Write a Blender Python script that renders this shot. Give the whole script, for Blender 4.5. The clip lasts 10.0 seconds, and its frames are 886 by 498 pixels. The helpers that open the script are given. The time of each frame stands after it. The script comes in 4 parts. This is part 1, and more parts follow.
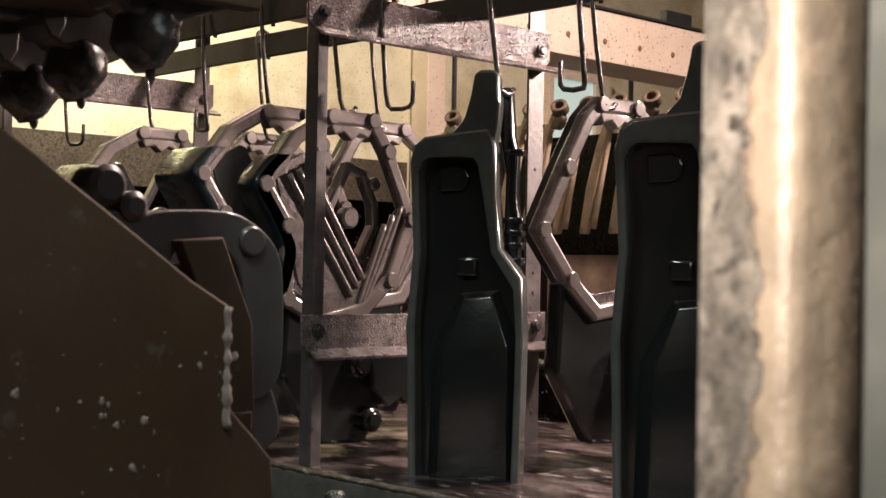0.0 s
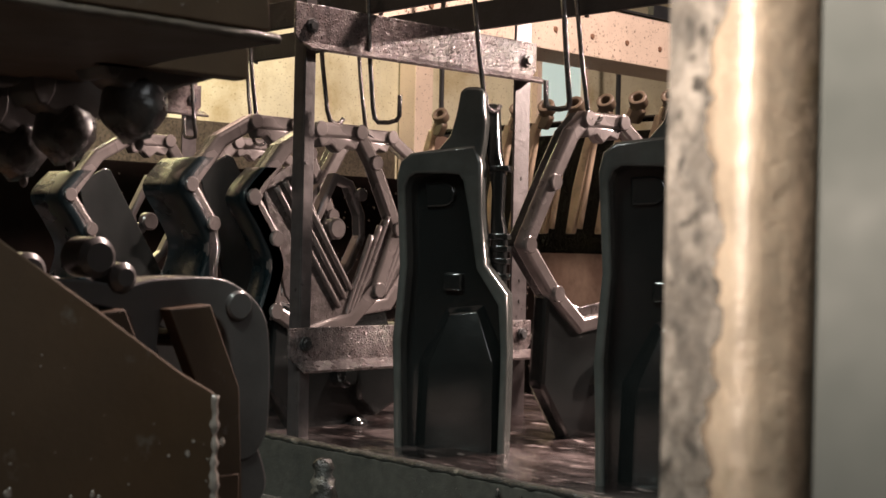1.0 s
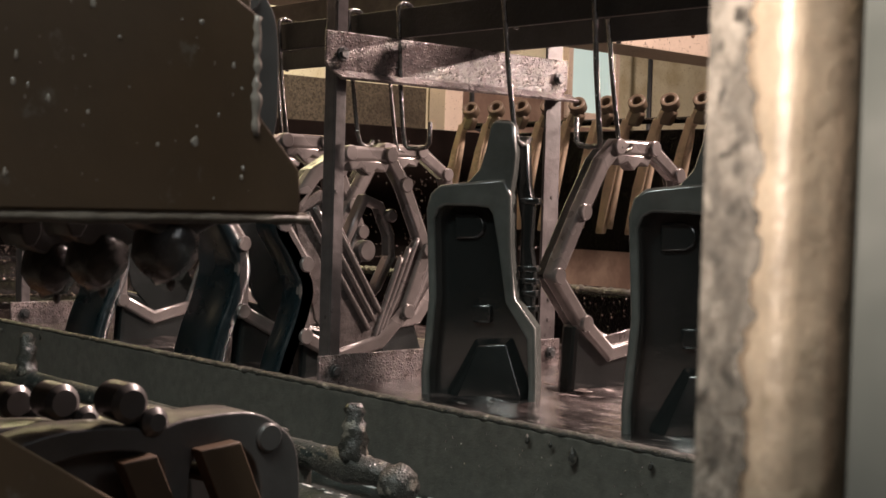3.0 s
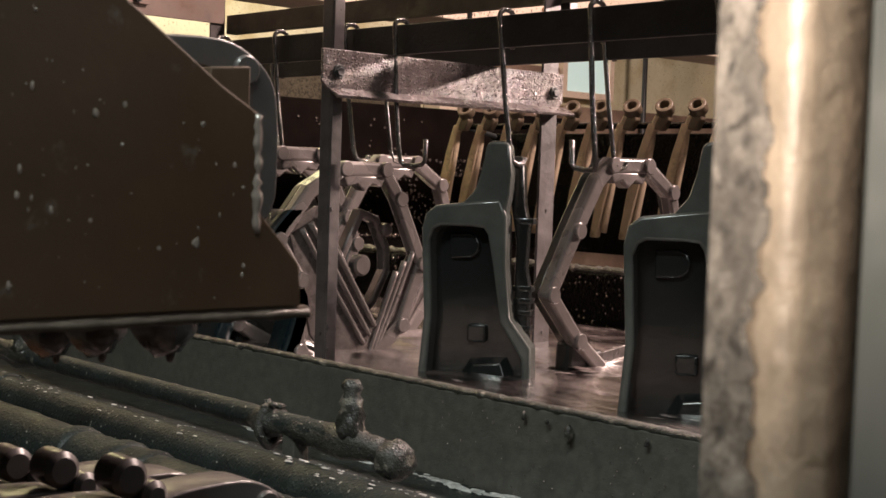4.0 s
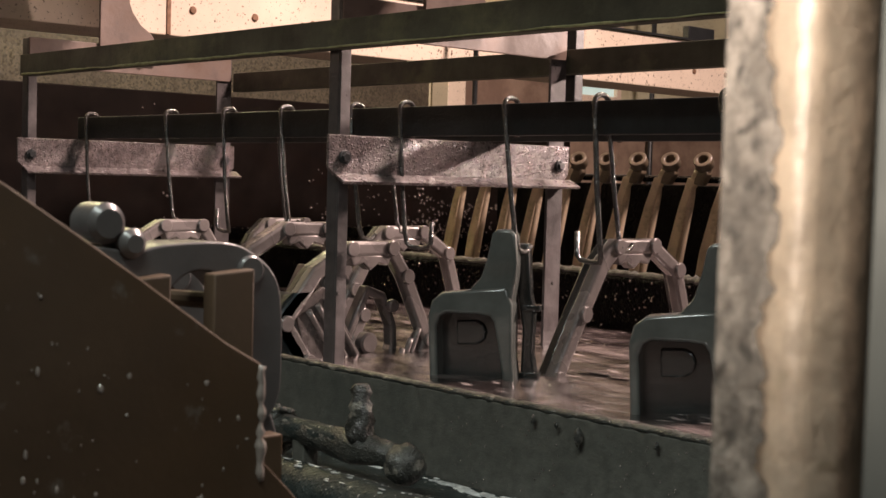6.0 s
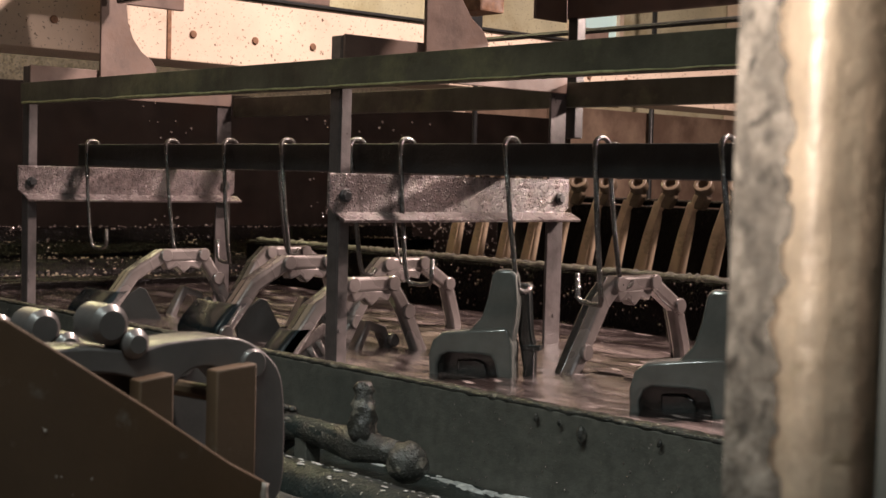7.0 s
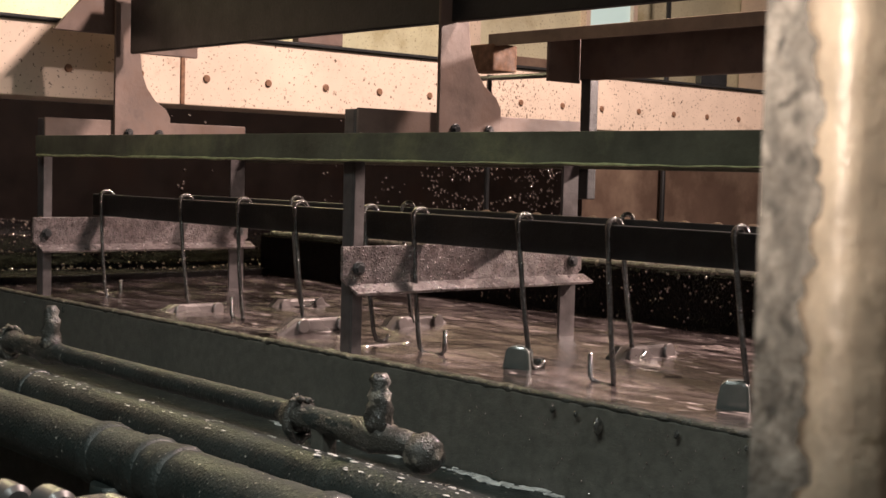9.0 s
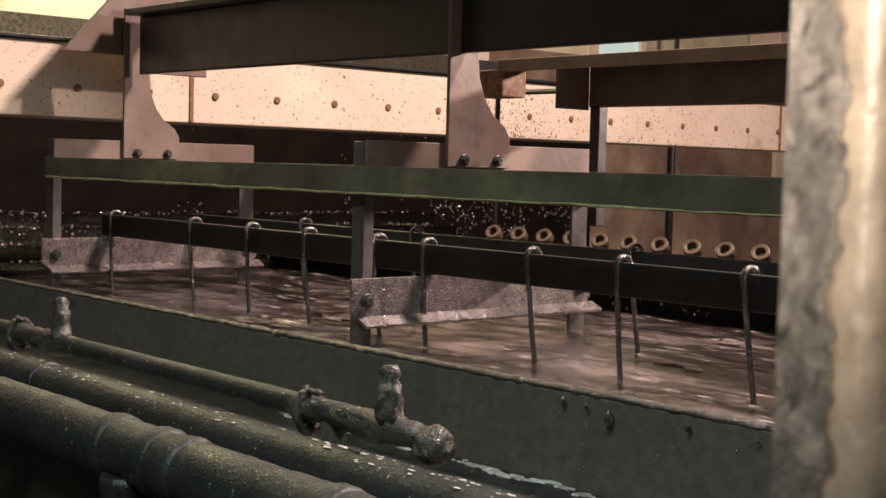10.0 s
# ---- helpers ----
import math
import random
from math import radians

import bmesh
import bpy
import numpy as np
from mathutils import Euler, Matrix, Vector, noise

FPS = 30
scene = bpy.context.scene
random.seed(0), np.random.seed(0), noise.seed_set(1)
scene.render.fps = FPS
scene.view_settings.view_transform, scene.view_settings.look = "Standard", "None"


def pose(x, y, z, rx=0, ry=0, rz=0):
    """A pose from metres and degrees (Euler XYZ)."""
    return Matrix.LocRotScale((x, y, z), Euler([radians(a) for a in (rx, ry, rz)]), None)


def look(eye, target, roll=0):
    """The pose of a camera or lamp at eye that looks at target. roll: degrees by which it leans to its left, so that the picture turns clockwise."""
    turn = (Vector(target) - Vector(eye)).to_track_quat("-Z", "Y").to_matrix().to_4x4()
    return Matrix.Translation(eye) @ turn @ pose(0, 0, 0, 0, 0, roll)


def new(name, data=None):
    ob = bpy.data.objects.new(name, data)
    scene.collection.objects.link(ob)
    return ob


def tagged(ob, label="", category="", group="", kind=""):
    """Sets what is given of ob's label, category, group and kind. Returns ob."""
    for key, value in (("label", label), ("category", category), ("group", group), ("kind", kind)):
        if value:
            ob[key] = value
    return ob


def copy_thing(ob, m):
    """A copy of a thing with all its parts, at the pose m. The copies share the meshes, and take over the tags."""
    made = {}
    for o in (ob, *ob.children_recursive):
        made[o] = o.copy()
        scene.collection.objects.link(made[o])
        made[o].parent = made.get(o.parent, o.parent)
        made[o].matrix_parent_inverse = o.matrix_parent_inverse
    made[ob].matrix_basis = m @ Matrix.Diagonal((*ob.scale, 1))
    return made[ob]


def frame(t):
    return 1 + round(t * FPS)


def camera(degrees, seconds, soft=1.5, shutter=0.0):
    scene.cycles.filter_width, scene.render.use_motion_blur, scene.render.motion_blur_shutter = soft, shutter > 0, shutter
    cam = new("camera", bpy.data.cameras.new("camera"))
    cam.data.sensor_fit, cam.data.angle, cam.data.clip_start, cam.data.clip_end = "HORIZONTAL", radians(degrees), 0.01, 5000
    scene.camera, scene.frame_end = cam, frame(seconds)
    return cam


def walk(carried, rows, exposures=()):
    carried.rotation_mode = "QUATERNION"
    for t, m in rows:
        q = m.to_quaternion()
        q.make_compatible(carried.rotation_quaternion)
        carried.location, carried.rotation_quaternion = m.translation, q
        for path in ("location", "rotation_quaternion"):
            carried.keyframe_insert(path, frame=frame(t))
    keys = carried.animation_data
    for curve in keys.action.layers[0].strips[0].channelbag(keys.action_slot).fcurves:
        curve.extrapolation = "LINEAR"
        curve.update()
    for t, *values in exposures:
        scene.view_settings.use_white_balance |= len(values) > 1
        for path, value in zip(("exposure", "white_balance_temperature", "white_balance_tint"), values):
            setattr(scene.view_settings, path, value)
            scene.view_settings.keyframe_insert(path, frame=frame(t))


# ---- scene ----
cam = camera(36.57, 10.0)
cam.data.dof.use_dof = True
cam.data.dof.focus_distance, cam.data.dof.aperture_fstop = 2.2, 24.0
# time, eye, target, lean
PATH = [
    (0.0, (-0.0119, 0.0191, 1.4041), (-1.4670, 1.3909, 1.4323), 1.11),
    (0.5, (-0.0025, 0.0147, 1.4005), (-1.4559, 1.3886, 1.4115), 0.95),
    (1.0, (0.0041, 0.0075, 1.3975), (-1.4389, 1.3924, 1.3922), 1.21),
    (1.5, (0.0023, 0.0082, 1.3956), (-1.4448, 1.3886, 1.3746), 1.31),
    (2.0, (0.0083, 0.0026, 1.3931), (-1.4492, 1.3717, 1.3569), 1.46),
    (2.5, (0.0049, 0.0056, 1.3927), (-1.4630, 1.3628, 1.3373), 1.53),
    (4.0, (0.0038, -0.0023, 1.3889), (-1.4588, 1.3575, 1.2803), 1.89),
    (4.5, (0.0056, -0.0035, 1.3891), (-1.4530, 1.3606, 1.2810), 2.04),
    (5.0, (0.0032, -0.0022, 1.3895), (-1.4623, 1.3548, 1.2857), 1.98),
    (5.5, (0.0043, -0.0021, 1.3897), (-1.4673, 1.3484, 1.2866), 1.64),
    (7.0, (0.0008, -0.0042, 1.3876), (-1.4702, 1.3468, 1.2825), 1.53),
    (7.5, (0.0016, -0.0058, 1.3866), (-1.4702, 1.3440, 1.2778), 1.64),
    (8.0, (-0.0017, -0.0028, 1.3864), (-1.4766, 1.3434, 1.2751), 1.61),
    (8.5, (-0.0014, -0.0060, 1.3853), (-1.4799, 1.3363, 1.2746), 1.65),
    (9.0, (-0.0018, -0.0072, 1.3840), (-1.4850, 1.3297, 1.2702), 1.46),
    (9.5, (-0.0054, -0.0068, 1.3831), (-1.4927, 1.3251, 1.2651), 1.53),
    (10.0, (-0.0070, -0.0067, 1.3816), (-1.4975, 1.3211, 1.2580), 1.53),
]
walk(cam, [(t, look(e, g, r)) for t, e, g, r in PATH])

# ---------------------------------------------------------------- light
world = bpy.data.worlds.new("hall_air")
scene.world = world
world.use_nodes = True
world.node_tree.nodes["Background"].inputs[0].default_value = (0.75, 0.85, 0.8, 1)
world.node_tree.nodes["Background"].inputs[1].default_value = 0.008
scene.view_settings.exposure = 0.0


def area_lamp(name, eye, target, sx, sy, power, colour):
    data = bpy.data.lights.new(name, "AREA")
    data.shape, data.size, data.size_y, data.energy, data.color = "RECTANGLE", sx, sy, power, colour
    ob = new(name, data)
    ob.matrix_world = look(eye, target)
    return ob


area_lamp("flood_lamp", (-0.95, 3.0, 3.95), (-1.55, 1.75, 1.4), 0.3, 0.4, 285, (1.0, 0.75, 0.67))
# unseen lamp added close to the end wall to make it glow
area_lamp("wall_glow_lamp", (-3.75, 2.1, 2.6), (-4.2, 2.1, 2.66), 0.9, 0.12, 40, (1.0, 0.95, 0.70))
area_lamp("aisle_tube_lamp", (-0.48, -0.35, 3.0), (-1.3, 1.2, 1.1), 1.6, 0.12, 43, (0.90, 1.0, 0.94))
# added fill from the right for carriers and pipes, no known fixture
area_lamp("right_fill_lamp", (0.75, 0.62, 2.4), (-0.8, 0.7, 1.3), 1.0, 0.5, 4.2, (0.95, 0.98, 1.0))
flood = bpy.data.lights.new("flood_beam", "SPOT")
flood.energy, flood.color, flood.spot_size, flood.spot_blend, flood.shadow_soft_size = 780, (1.0, 0.75, 0.66), radians(50), 1.0, 0.07
new("flood_beam", flood).matrix_world = look((-0.40, 4.2, 2.35), (-1.60, 1.72, 1.45))
# unseen spot added to light the door post and its highlight streak
post_spot = bpy.data.lights.new("post_fill_spot", "SPOT")
post_spot.energy, post_spot.color, post_spot.spot_size, post_spot.spot_blend, post_spot.shadow_soft_size = 112, (1.0, 0.83, 0.69), radians(34), 1.0, 0.04
new("post_fill_spot", post_spot).matrix_world = look((-0.50, -0.4, 1.62), (-0.18, 0.3, 1.53))


# ---------------------------------------------------------------- materials
def mat(name, base, rough=0.5, metal=0.0, spots=None, stain=None, bump=0.0, bump_scale=60.0, coat=0.0,
        grain=30.0, grain_amount=0.25, drops=0.0, drop_scale=140.0, streak=1.0, along=1.0):
    """Principled surface: grain and stain colour, fine relief, and wet beads (drops)."""
    m = bpy.data.materials.new(name)
    m.use_nodes = True
    nt = m.node_tree
    b = nt.nodes["Principled BSDF"]
    co = nt.nodes.new("ShaderNodeTexCoord")
    mp = nt.nodes.new("ShaderNodeMapping")
    mp.inputs["Scale"].default_value = (along, 1, streak)
    nt.links.new(co.outputs["Object"], mp.inputs["Vector"])

    def noise_tex(scale, detail=4.0, rough_=0.6):
        n = nt.nodes.new("ShaderNodeTexNoise")
        n.inputs["Scale"].default_value = scale
        n.inputs["Detail"].default_value = detail
        n.inputs["Roughness"].default_value = rough_
        nt.links.new(mp.outputs["Vector"], n.inputs["Vector"])
        return n.outputs["Fac"]

    def ramp(fac, lo, hi, c0=(0, 0, 0, 1), c1=(1, 1, 1, 1)):
        r = nt.nodes.new("ShaderNodeValToRGB")
        r.color_ramp.elements[0].position, r.color_ramp.elements[1].position = lo, hi
        r.color_ramp.elements[0].color, r.color_ramp.elements[1].color = c0, c1
        nt.links.new(fac, r.inputs["Fac"])
        return r.outputs["Color"]

    def mix(fac, a, c):
        x = nt.nodes.new("ShaderNodeMix")
        x.data_type = "RGBA"
        nt.links.new(fac, x.inputs[0])
        for socket, v in ((x.inputs[6], a), (x.inputs[7], c)):
            if isinstance(v, tuple):
                socket.default_value = v
            else:
                nt.links.new(v, socket)
        return x.outputs[2]

    dark = tuple(c * (1 - grain_amount) for c in base) + (1,)
    lite = tuple(min(1, c * (1 + grain_amount)) for c in base) + (1,)
    col = ramp(noise_tex(grain), 0.3, 0.7, dark, lite)
    if stain:
        scale, lo, hi, colour = stain
        col = mix(ramp(noise_tex(scale, 8, 0.65), lo, hi), col, tuple(colour) + (1,))
    if spots:
        scale, lo, hi, colour = spots
        col = mix(ramp(noise_tex(scale, 2, 0.5), lo, hi), col, tuple(colour) + (1,))
    nt.links.new(col, b.inputs["Base Color"])
    rr = ramp(noise_tex(grain * 0.6, 3), 0.3, 0.75, (max(0.04, rough * 0.7),) * 3 + (1,), (min(1, rough * 1.3),) * 3 + (1,))
    nt.links.new(rr, b.inputs["Roughness"])
    b.inputs["Metallic"].default_value = metal
    b.inputs["Coat Weight"].default_value = coat
    b.inputs["Coat Roughness"].default_value = 0.05
    normal = None
    if bump:
        bn = nt.nodes.new("ShaderNodeBump")
        bn.inputs["Strength"].default_value = bump
        bn.inputs["Distance"].default_value = 0.004
        nt.links.new(noise_tex(bump_scale, 6, 0.65), bn.inputs["Height"])
        normal = bn.outputs["Normal"]
    if drops:
        vo = nt.nodes.new("ShaderNodeTexVoronoi")
        vo.inputs["Scale"].default_value = drop_scale
        nt.links.new(co.outputs["Object"], vo.inputs["Vector"])
        hump = ramp(vo.outputs["Distance"], 0.0, 0.42, (1, 1, 1, 1), (0, 0, 0, 1))
        bd = nt.nodes.new("ShaderNodeBump")
        bd.inputs["Strength"].default_value = drops
        bd.inputs["Distance"].default_value = 0.003
        nt.links.new(hump, bd.inputs["Height"])
        if normal:
            nt.links.new(normal, bd.inputs["Normal"])
        normal = bd.outputs["Normal"]
    if normal:
        nt.links.new(normal, b.inputs["Normal"])
        if coat:
            nt.links.new(normal, b.inputs["Coat Normal"])
    return m


M_PART = mat("wet_grey_primer", (0.165, 0.147, 0.142), 0.27, metal=0.3, grain=14, grain_amount=0.25, bump=0.10, bump_scale=40, coat=1.0)
M_RACK = mat("wet_coated_steel", (0.070, 0.062, 0.062), 0.38, grain=40, grain_amount=0.3, bump=0.12, bump_scale=90, coat=0.8, drops=0.07, drop_scale=190)
M_PLATE_WET = mat("beaded_steel", (0.115, 0.094, 0.092), 0.3, grain=60, grain_amount=0.5, spots=(170, 0.60, 0.66, (0.045, 0.036, 0.034)), bump=0.5, bump_scale=220, coat=1.0, drops=1.0, drop_scale=210)
M_RAIL = mat("green_stained_steel", (0.085, 0.085, 0.06), 0.55, grain=12, grain_amount=0.4, stain=(7, 0.52, 0.7, (0.19, 0.19, 0.11)), bump=0.3, bump_scale=80)
M_BAR = mat("black_coated_steel", (0.022, 0.024, 0.025), 0.4, grain=25, bump=0.25, bump_scale=120)
M_HOOK = mat("wet_steel_rod", (0.13, 0.125, 0.12), 0.2, metal=0.8, grain=60, bump=0.5, bump_scale=160, coat=0.6, drops=0.4, drop_scale=130)
M_BROWN = mat("brown_coated_plate", (0.070, 0.042, 0.023), 0.5, grain=9, grain_amount=0.2, bump=0.08, bump_scale=120, stain=(42, 0.60, 0.74, (0.14, 0.12, 0.10)))
M_GREENISH = mat("pale_yellow_green", (0.36, 0.38, 0.20), 0.5, grain=50, grain_amount=0.35, bump=0.3)
M_HANGER = mat("rusty_primer_plate", (0.16, 0.115, 0.095), 0.6, grain=18, grain_amount=0.3, stain=(9, 0.5, 0.75, (0.10, 0.06, 0.04)), bump=0.2)
M_CREAM = mat("stained_cream_beam", (0.72, 0.60, 0.48), 0.6, grain=5, grain_amount=0.1, stain=(6, 0.60, 0.80, (0.30, 0.20, 0.12)), spots=(150, 0.66, 0.70, (0.18, 0.12, 0.07)), bump=0.1)
M_WALL = mat("dirty_cream_wall", (0.62, 0.60, 0.42), 0.8, grain=4, grain_amount=0.12, stain=(3.2, 0.5, 0.7, (0.40, 0.34, 0.18)), spots=(120, 0.63, 0.70, (0.22, 0.18, 0.09)), bump=0.15)
# brown panel whose base and gloss also hold the shade below the beam
M_PANEL = mat("brown_panel_in_shade", (0.0085, 0.0062, 0.0052), 0.65, grain=8, grain_amount=0.35, stain=(3, 0.5, 0.7, (0.010, 0.006, 0.0045)))
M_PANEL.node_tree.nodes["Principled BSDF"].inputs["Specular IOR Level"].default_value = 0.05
M_TANK = mat("black_tank_paint", (0.090, 0.087, 0.076), 0.40, grain=70, grain_amount=0.24, stain=(5, 0.5, 0.75, (0.056, 0.058, 0.052)), bump=0.22, bump_scale=260, coat=0.3, spots=(300, 0.70, 0.74, (0.13, 0.12, 0.10)))
M_CRUST = mat("paint_crust", (0.036, 0.035, 0.030), 0.4, coat=0.8, drops=0.5, drop_scale=260, grain=40, grain_amount=0.45, bump=0.8, bump_scale=110, spots=(45, 0.62, 0.68, (0.2, 0.18, 0.15)))
M_PIPE = mat("crusted_pipe", (0.0155, 0.0205, 0.0195), 0.5, grain=14, grain_amount=0.4, stain=(9, 0.58, 0.76, (0.045, 0.054, 0.051)), spots=(150, 0.70, 0.74, (0.35, 0.33, 0.30)), bump=0.5, bump_scale=75, coat=0.12, drops=0.3, drop_scale=140)
M_GOLD = mat("ochre_zinc_arm", (0.60, 0.47, 0.34), 0.35, grain=10, grain_amount=0.25, stain=(12, 0.55, 0.75, (0.16, 0.11, 0.07)), bump=0.1, coat=0.3)
# wet crust behind the bath, its shade put into a near-black base
M_WETSHADE = mat("wet_crust_in_shade", (0.005, 0.0042, 0.004), 0.2, grain=20, bump=1.0, bump_scale=60, drops=0.5, drop_scale=160)
M_WETSHADE.node_tree.nodes["Principled BSDF"].inputs["Specular IOR Level"].default_value = 0.08
M_CONC = mat("hall_concrete", (0.12, 0.115, 0.10), 0.8, grain=6, bump=0.3)
M_BARE = mat("bare_mottled_concrete", (0.085, 0.075, 0.065), 0.85, grain=130, grain_amount=0.45, stain=(62, 0.48, 0.66, (0.23, 0.205, 0.18)), spots=(95, 0.60, 0.67, (0.030, 0.026, 0.022)), bump=0.7, bump_scale=120)
M_GREYDOOR = mat("grey_enamel", (0.050, 0.056, 0.053), 0.85, grain=30, grain_amount=0.06)
M_SHEET = mat("beige_stained_sheet", (0.17, 0.115, 0.085), 0.6, grain=4, grain_amount=0.25, stain=(2.5, 0.45, 0.7, (0.40, 0.30, 0.22)), bump=0.1)
M_PANE = bpy.data.materials.new("daylit_pane")
M_PANE.use_nodes = True
M_PANE.node_tree.nodes["Principled BSDF"].inputs["Base Color"].default_value = (0.5, 0.6, 0.58, 1)
M_PANE.node_tree.nodes["Principled BSDF"].inputs["Roughness"].default_value = 0.2
M_PANE.node_tree.nodes["Principled BSDF"].inputs["Emission Color"].default_value = (0.70, 0.95, 0.88, 1)
M_PANE.node_tree.nodes["Principled BSDF"].inputs["Emission Strength"].default_value = 0.4
M_DIRT = mat("speckled_splash", (0.075, 0.062, 0.040), 0.8, grain=90, grain_amount=0.4, stain=(5, 0.45, 0.65, (0.045, 0.034, 0.022)), spots=(110, 0.52, 0.6, (0.03, 0.025, 0.012)), bump=0.3)
M_LIP = mat("tan_primed_steel", (0.26, 0.19, 0.14), 0.6, grain=20, grain_amount=0.25, bump=0.2)
M_SPATTER = mat("dark_paint_spatter", (0.13, 0.085, 0.055), 0.6, grain=60, grain_amount=0.4)
M_RUST = mat("rust_spot", (0.22, 0.12, 0.07), 0.8, grain=80, grain_amount=0.4)
M_WHITE = mat("dried_paint_residue", (0.45, 0.45, 0.44), 0.6, grain=60, grain_amount=0.5, bump=0.5, bump_scale=120)
M_POST = mat("flaking_cream_post", (0.53, 0.44, 0.345), 0.34, grain=90, grain_amount=0.2, stain=(60, 0.58, 0.72, (0.30, 0.24, 0.16)), bump=0.3, bump_scale=110)
M_POST.node_tree.nodes["Principled BSDF"].inputs["Specular IOR Level"].default_value = 0.9


# ---------------------------------------------------------------- mesh helpers
def part(name, bm, material, parent=None, label="", smooth=False):
    me = bpy.data.meshes.new(name)
    bmesh.ops.recalc_face_normals(bm, faces=bm.faces[:])
    bm.to_mesh(me)
    bm.free()
    me.materials.append(material)
    if not smooth:
        me.set_sharp_from_angle(angle=radians(38))
    for p in me.polygons:
        p.use_smooth = len(p.vertices) < 9 if smooth else (p.area < 0.0003 and len(p.vertices) < 9)
    ob = new(name, me)
    ob.parent = parent
    if label:
        tagged(ob, label)
    return ob


def thing(name, label, category, group="", at=(0, 0, 0)):
    ob = new(name)
    ob.empty_display_size = 0.05
    ob.location = at
    return tagged(ob, label, category, group)


def box(bm, x0, x1, y0, y1, z0, z1, bevel=0.0):
    g = bmesh.ops.create_cube(bm, size=1.0)
    for v in g["verts"]:
        v.co = ((x0 + x1) / 2 + v.co.x * (x1 - x0), (y0 + y1) / 2 + v.co.y * (y1 - y0), (z0 + z1) / 2 + v.co.z * (z1 - z0))
    if bevel:
        edges = list({e for v in g["verts"] for e in v.link_edges})
        bmesh.ops.bevel(bm, geom=edges, offset=bevel, segments=2, profile=0.5, affect="EDGES")
    return bm


def boxed(x0, x1, y0, y1, z0, z1, bevel=0.002):
    return box(bmesh.new(), x0, x1, y0, y1, z0, z1, bevel)


def axes(axis):
    """Maps (u, v, w): the outline's two axes and the axis along which it is thick."""
    return {"x": lambda u, v, w: (w, u, v), "y": lambda u, v, w: (u, w, v), "z": lambda u, v, w: (u, v, w)}[axis]


def catmull(points, n):
    p = [Vector(q) for q in points]
    out = []
    for i in range(len(p) - 1):
        a, b, c, d = p[max(i - 1, 0)], p[i], p[i + 1], p[min(i + 2, len(p) - 1)]
        for k in range(n):
            t = k / n
            out.append(0.5 * (2 * b + (c - a) * t + (2 * a - 5 * b + 4 * c - d) * t * t + (3 * b - a - 3 * c + d) * t ** 3))
    return out + [p[-1]]


def slab(bm, outline, axis, w0, w1, bevel=0.0, segments=2):
    """A plate with that outline, thick along the axis from w0 to w1."""
    put = axes(axis)
    a = [bm.verts.new(put(u, v, w0)) for u, v in outline]
    b = [bm.verts.new(put(u, v, w1)) for u, v in outline]
    n = len(a)
    bm.faces.new(a)
    bm.faces.new(b)
    side = [bm.faces.new((a[i], a[(i + 1) % n], b[(i + 1) % n], b[i])) for i in range(n)]
    if bevel:
        rim = list({e for f in side for e in f.edges})
        bmesh.ops.recalc_face_normals(bm, faces=bm.faces[:])
        bmesh.ops.bevel(bm, geom=rim, offset=bevel, segments=segments, profile=0.5, affect="EDGES", clamp_overlap=True)
    return bm


def ring_slab(bm, outer, inner, axis, w0, w1, bevel=0.0):
    """A frame between two loops of equal count."""
    put = axes(axis)
    n = len(outer)
    loops = [[bm.verts.new(put(u, v, w)) for u, v in loop] for loop in (outer, inner) for w in (w0, w1)]
    oa, ob_, ia, ib = loops
    faces = []
    for i in range(n):
        j = (i + 1) % n
        faces += [bm.faces.new((oa[i], oa[j], ob_[j], ob_[i])), bm.faces.new((ia[i], ib[i], ib[j], ia[j])),
                  bm.faces.new((oa[i], ia[i], ia[j], oa[j])), bm.faces.new((ob_[i], ob_[j], ib[j], ib[i]))]
    if bevel:
        bmesh.ops.recalc_face_normals(bm, faces=faces)
        rim = [e for e in bm.edges if e.link_faces and len(e.link_faces) == 2 and e.calc_face_angle(0) > 0.9]
        bmesh.ops.bevel(bm, geom=rim, offset=bevel, segments=3, profile=0.5, affect="EDGES", clamp_overlap=True)
    return bm


def inset(loop, d):
    """The loop moved inwards by d (counted so that the inside lies to its right)."""
    out = []
    for i, p in enumerate(loop):
        a, b = Vector(loop[i - 1]), Vector(loop[(i + 1) % len(loop)])
        p = Vector(p)
        n1 = Vector(((p - a).y, -(p - a).x)).normalized()
        n2 = Vector(((b - p).y, -(b - p).x)).normalized()
        m = (n1 + n2).normalized()
        q = p + m * min(d / max(m.dot(n1), 0.5), d * 1.6)
        out.append((q.x, q.y))
    return out


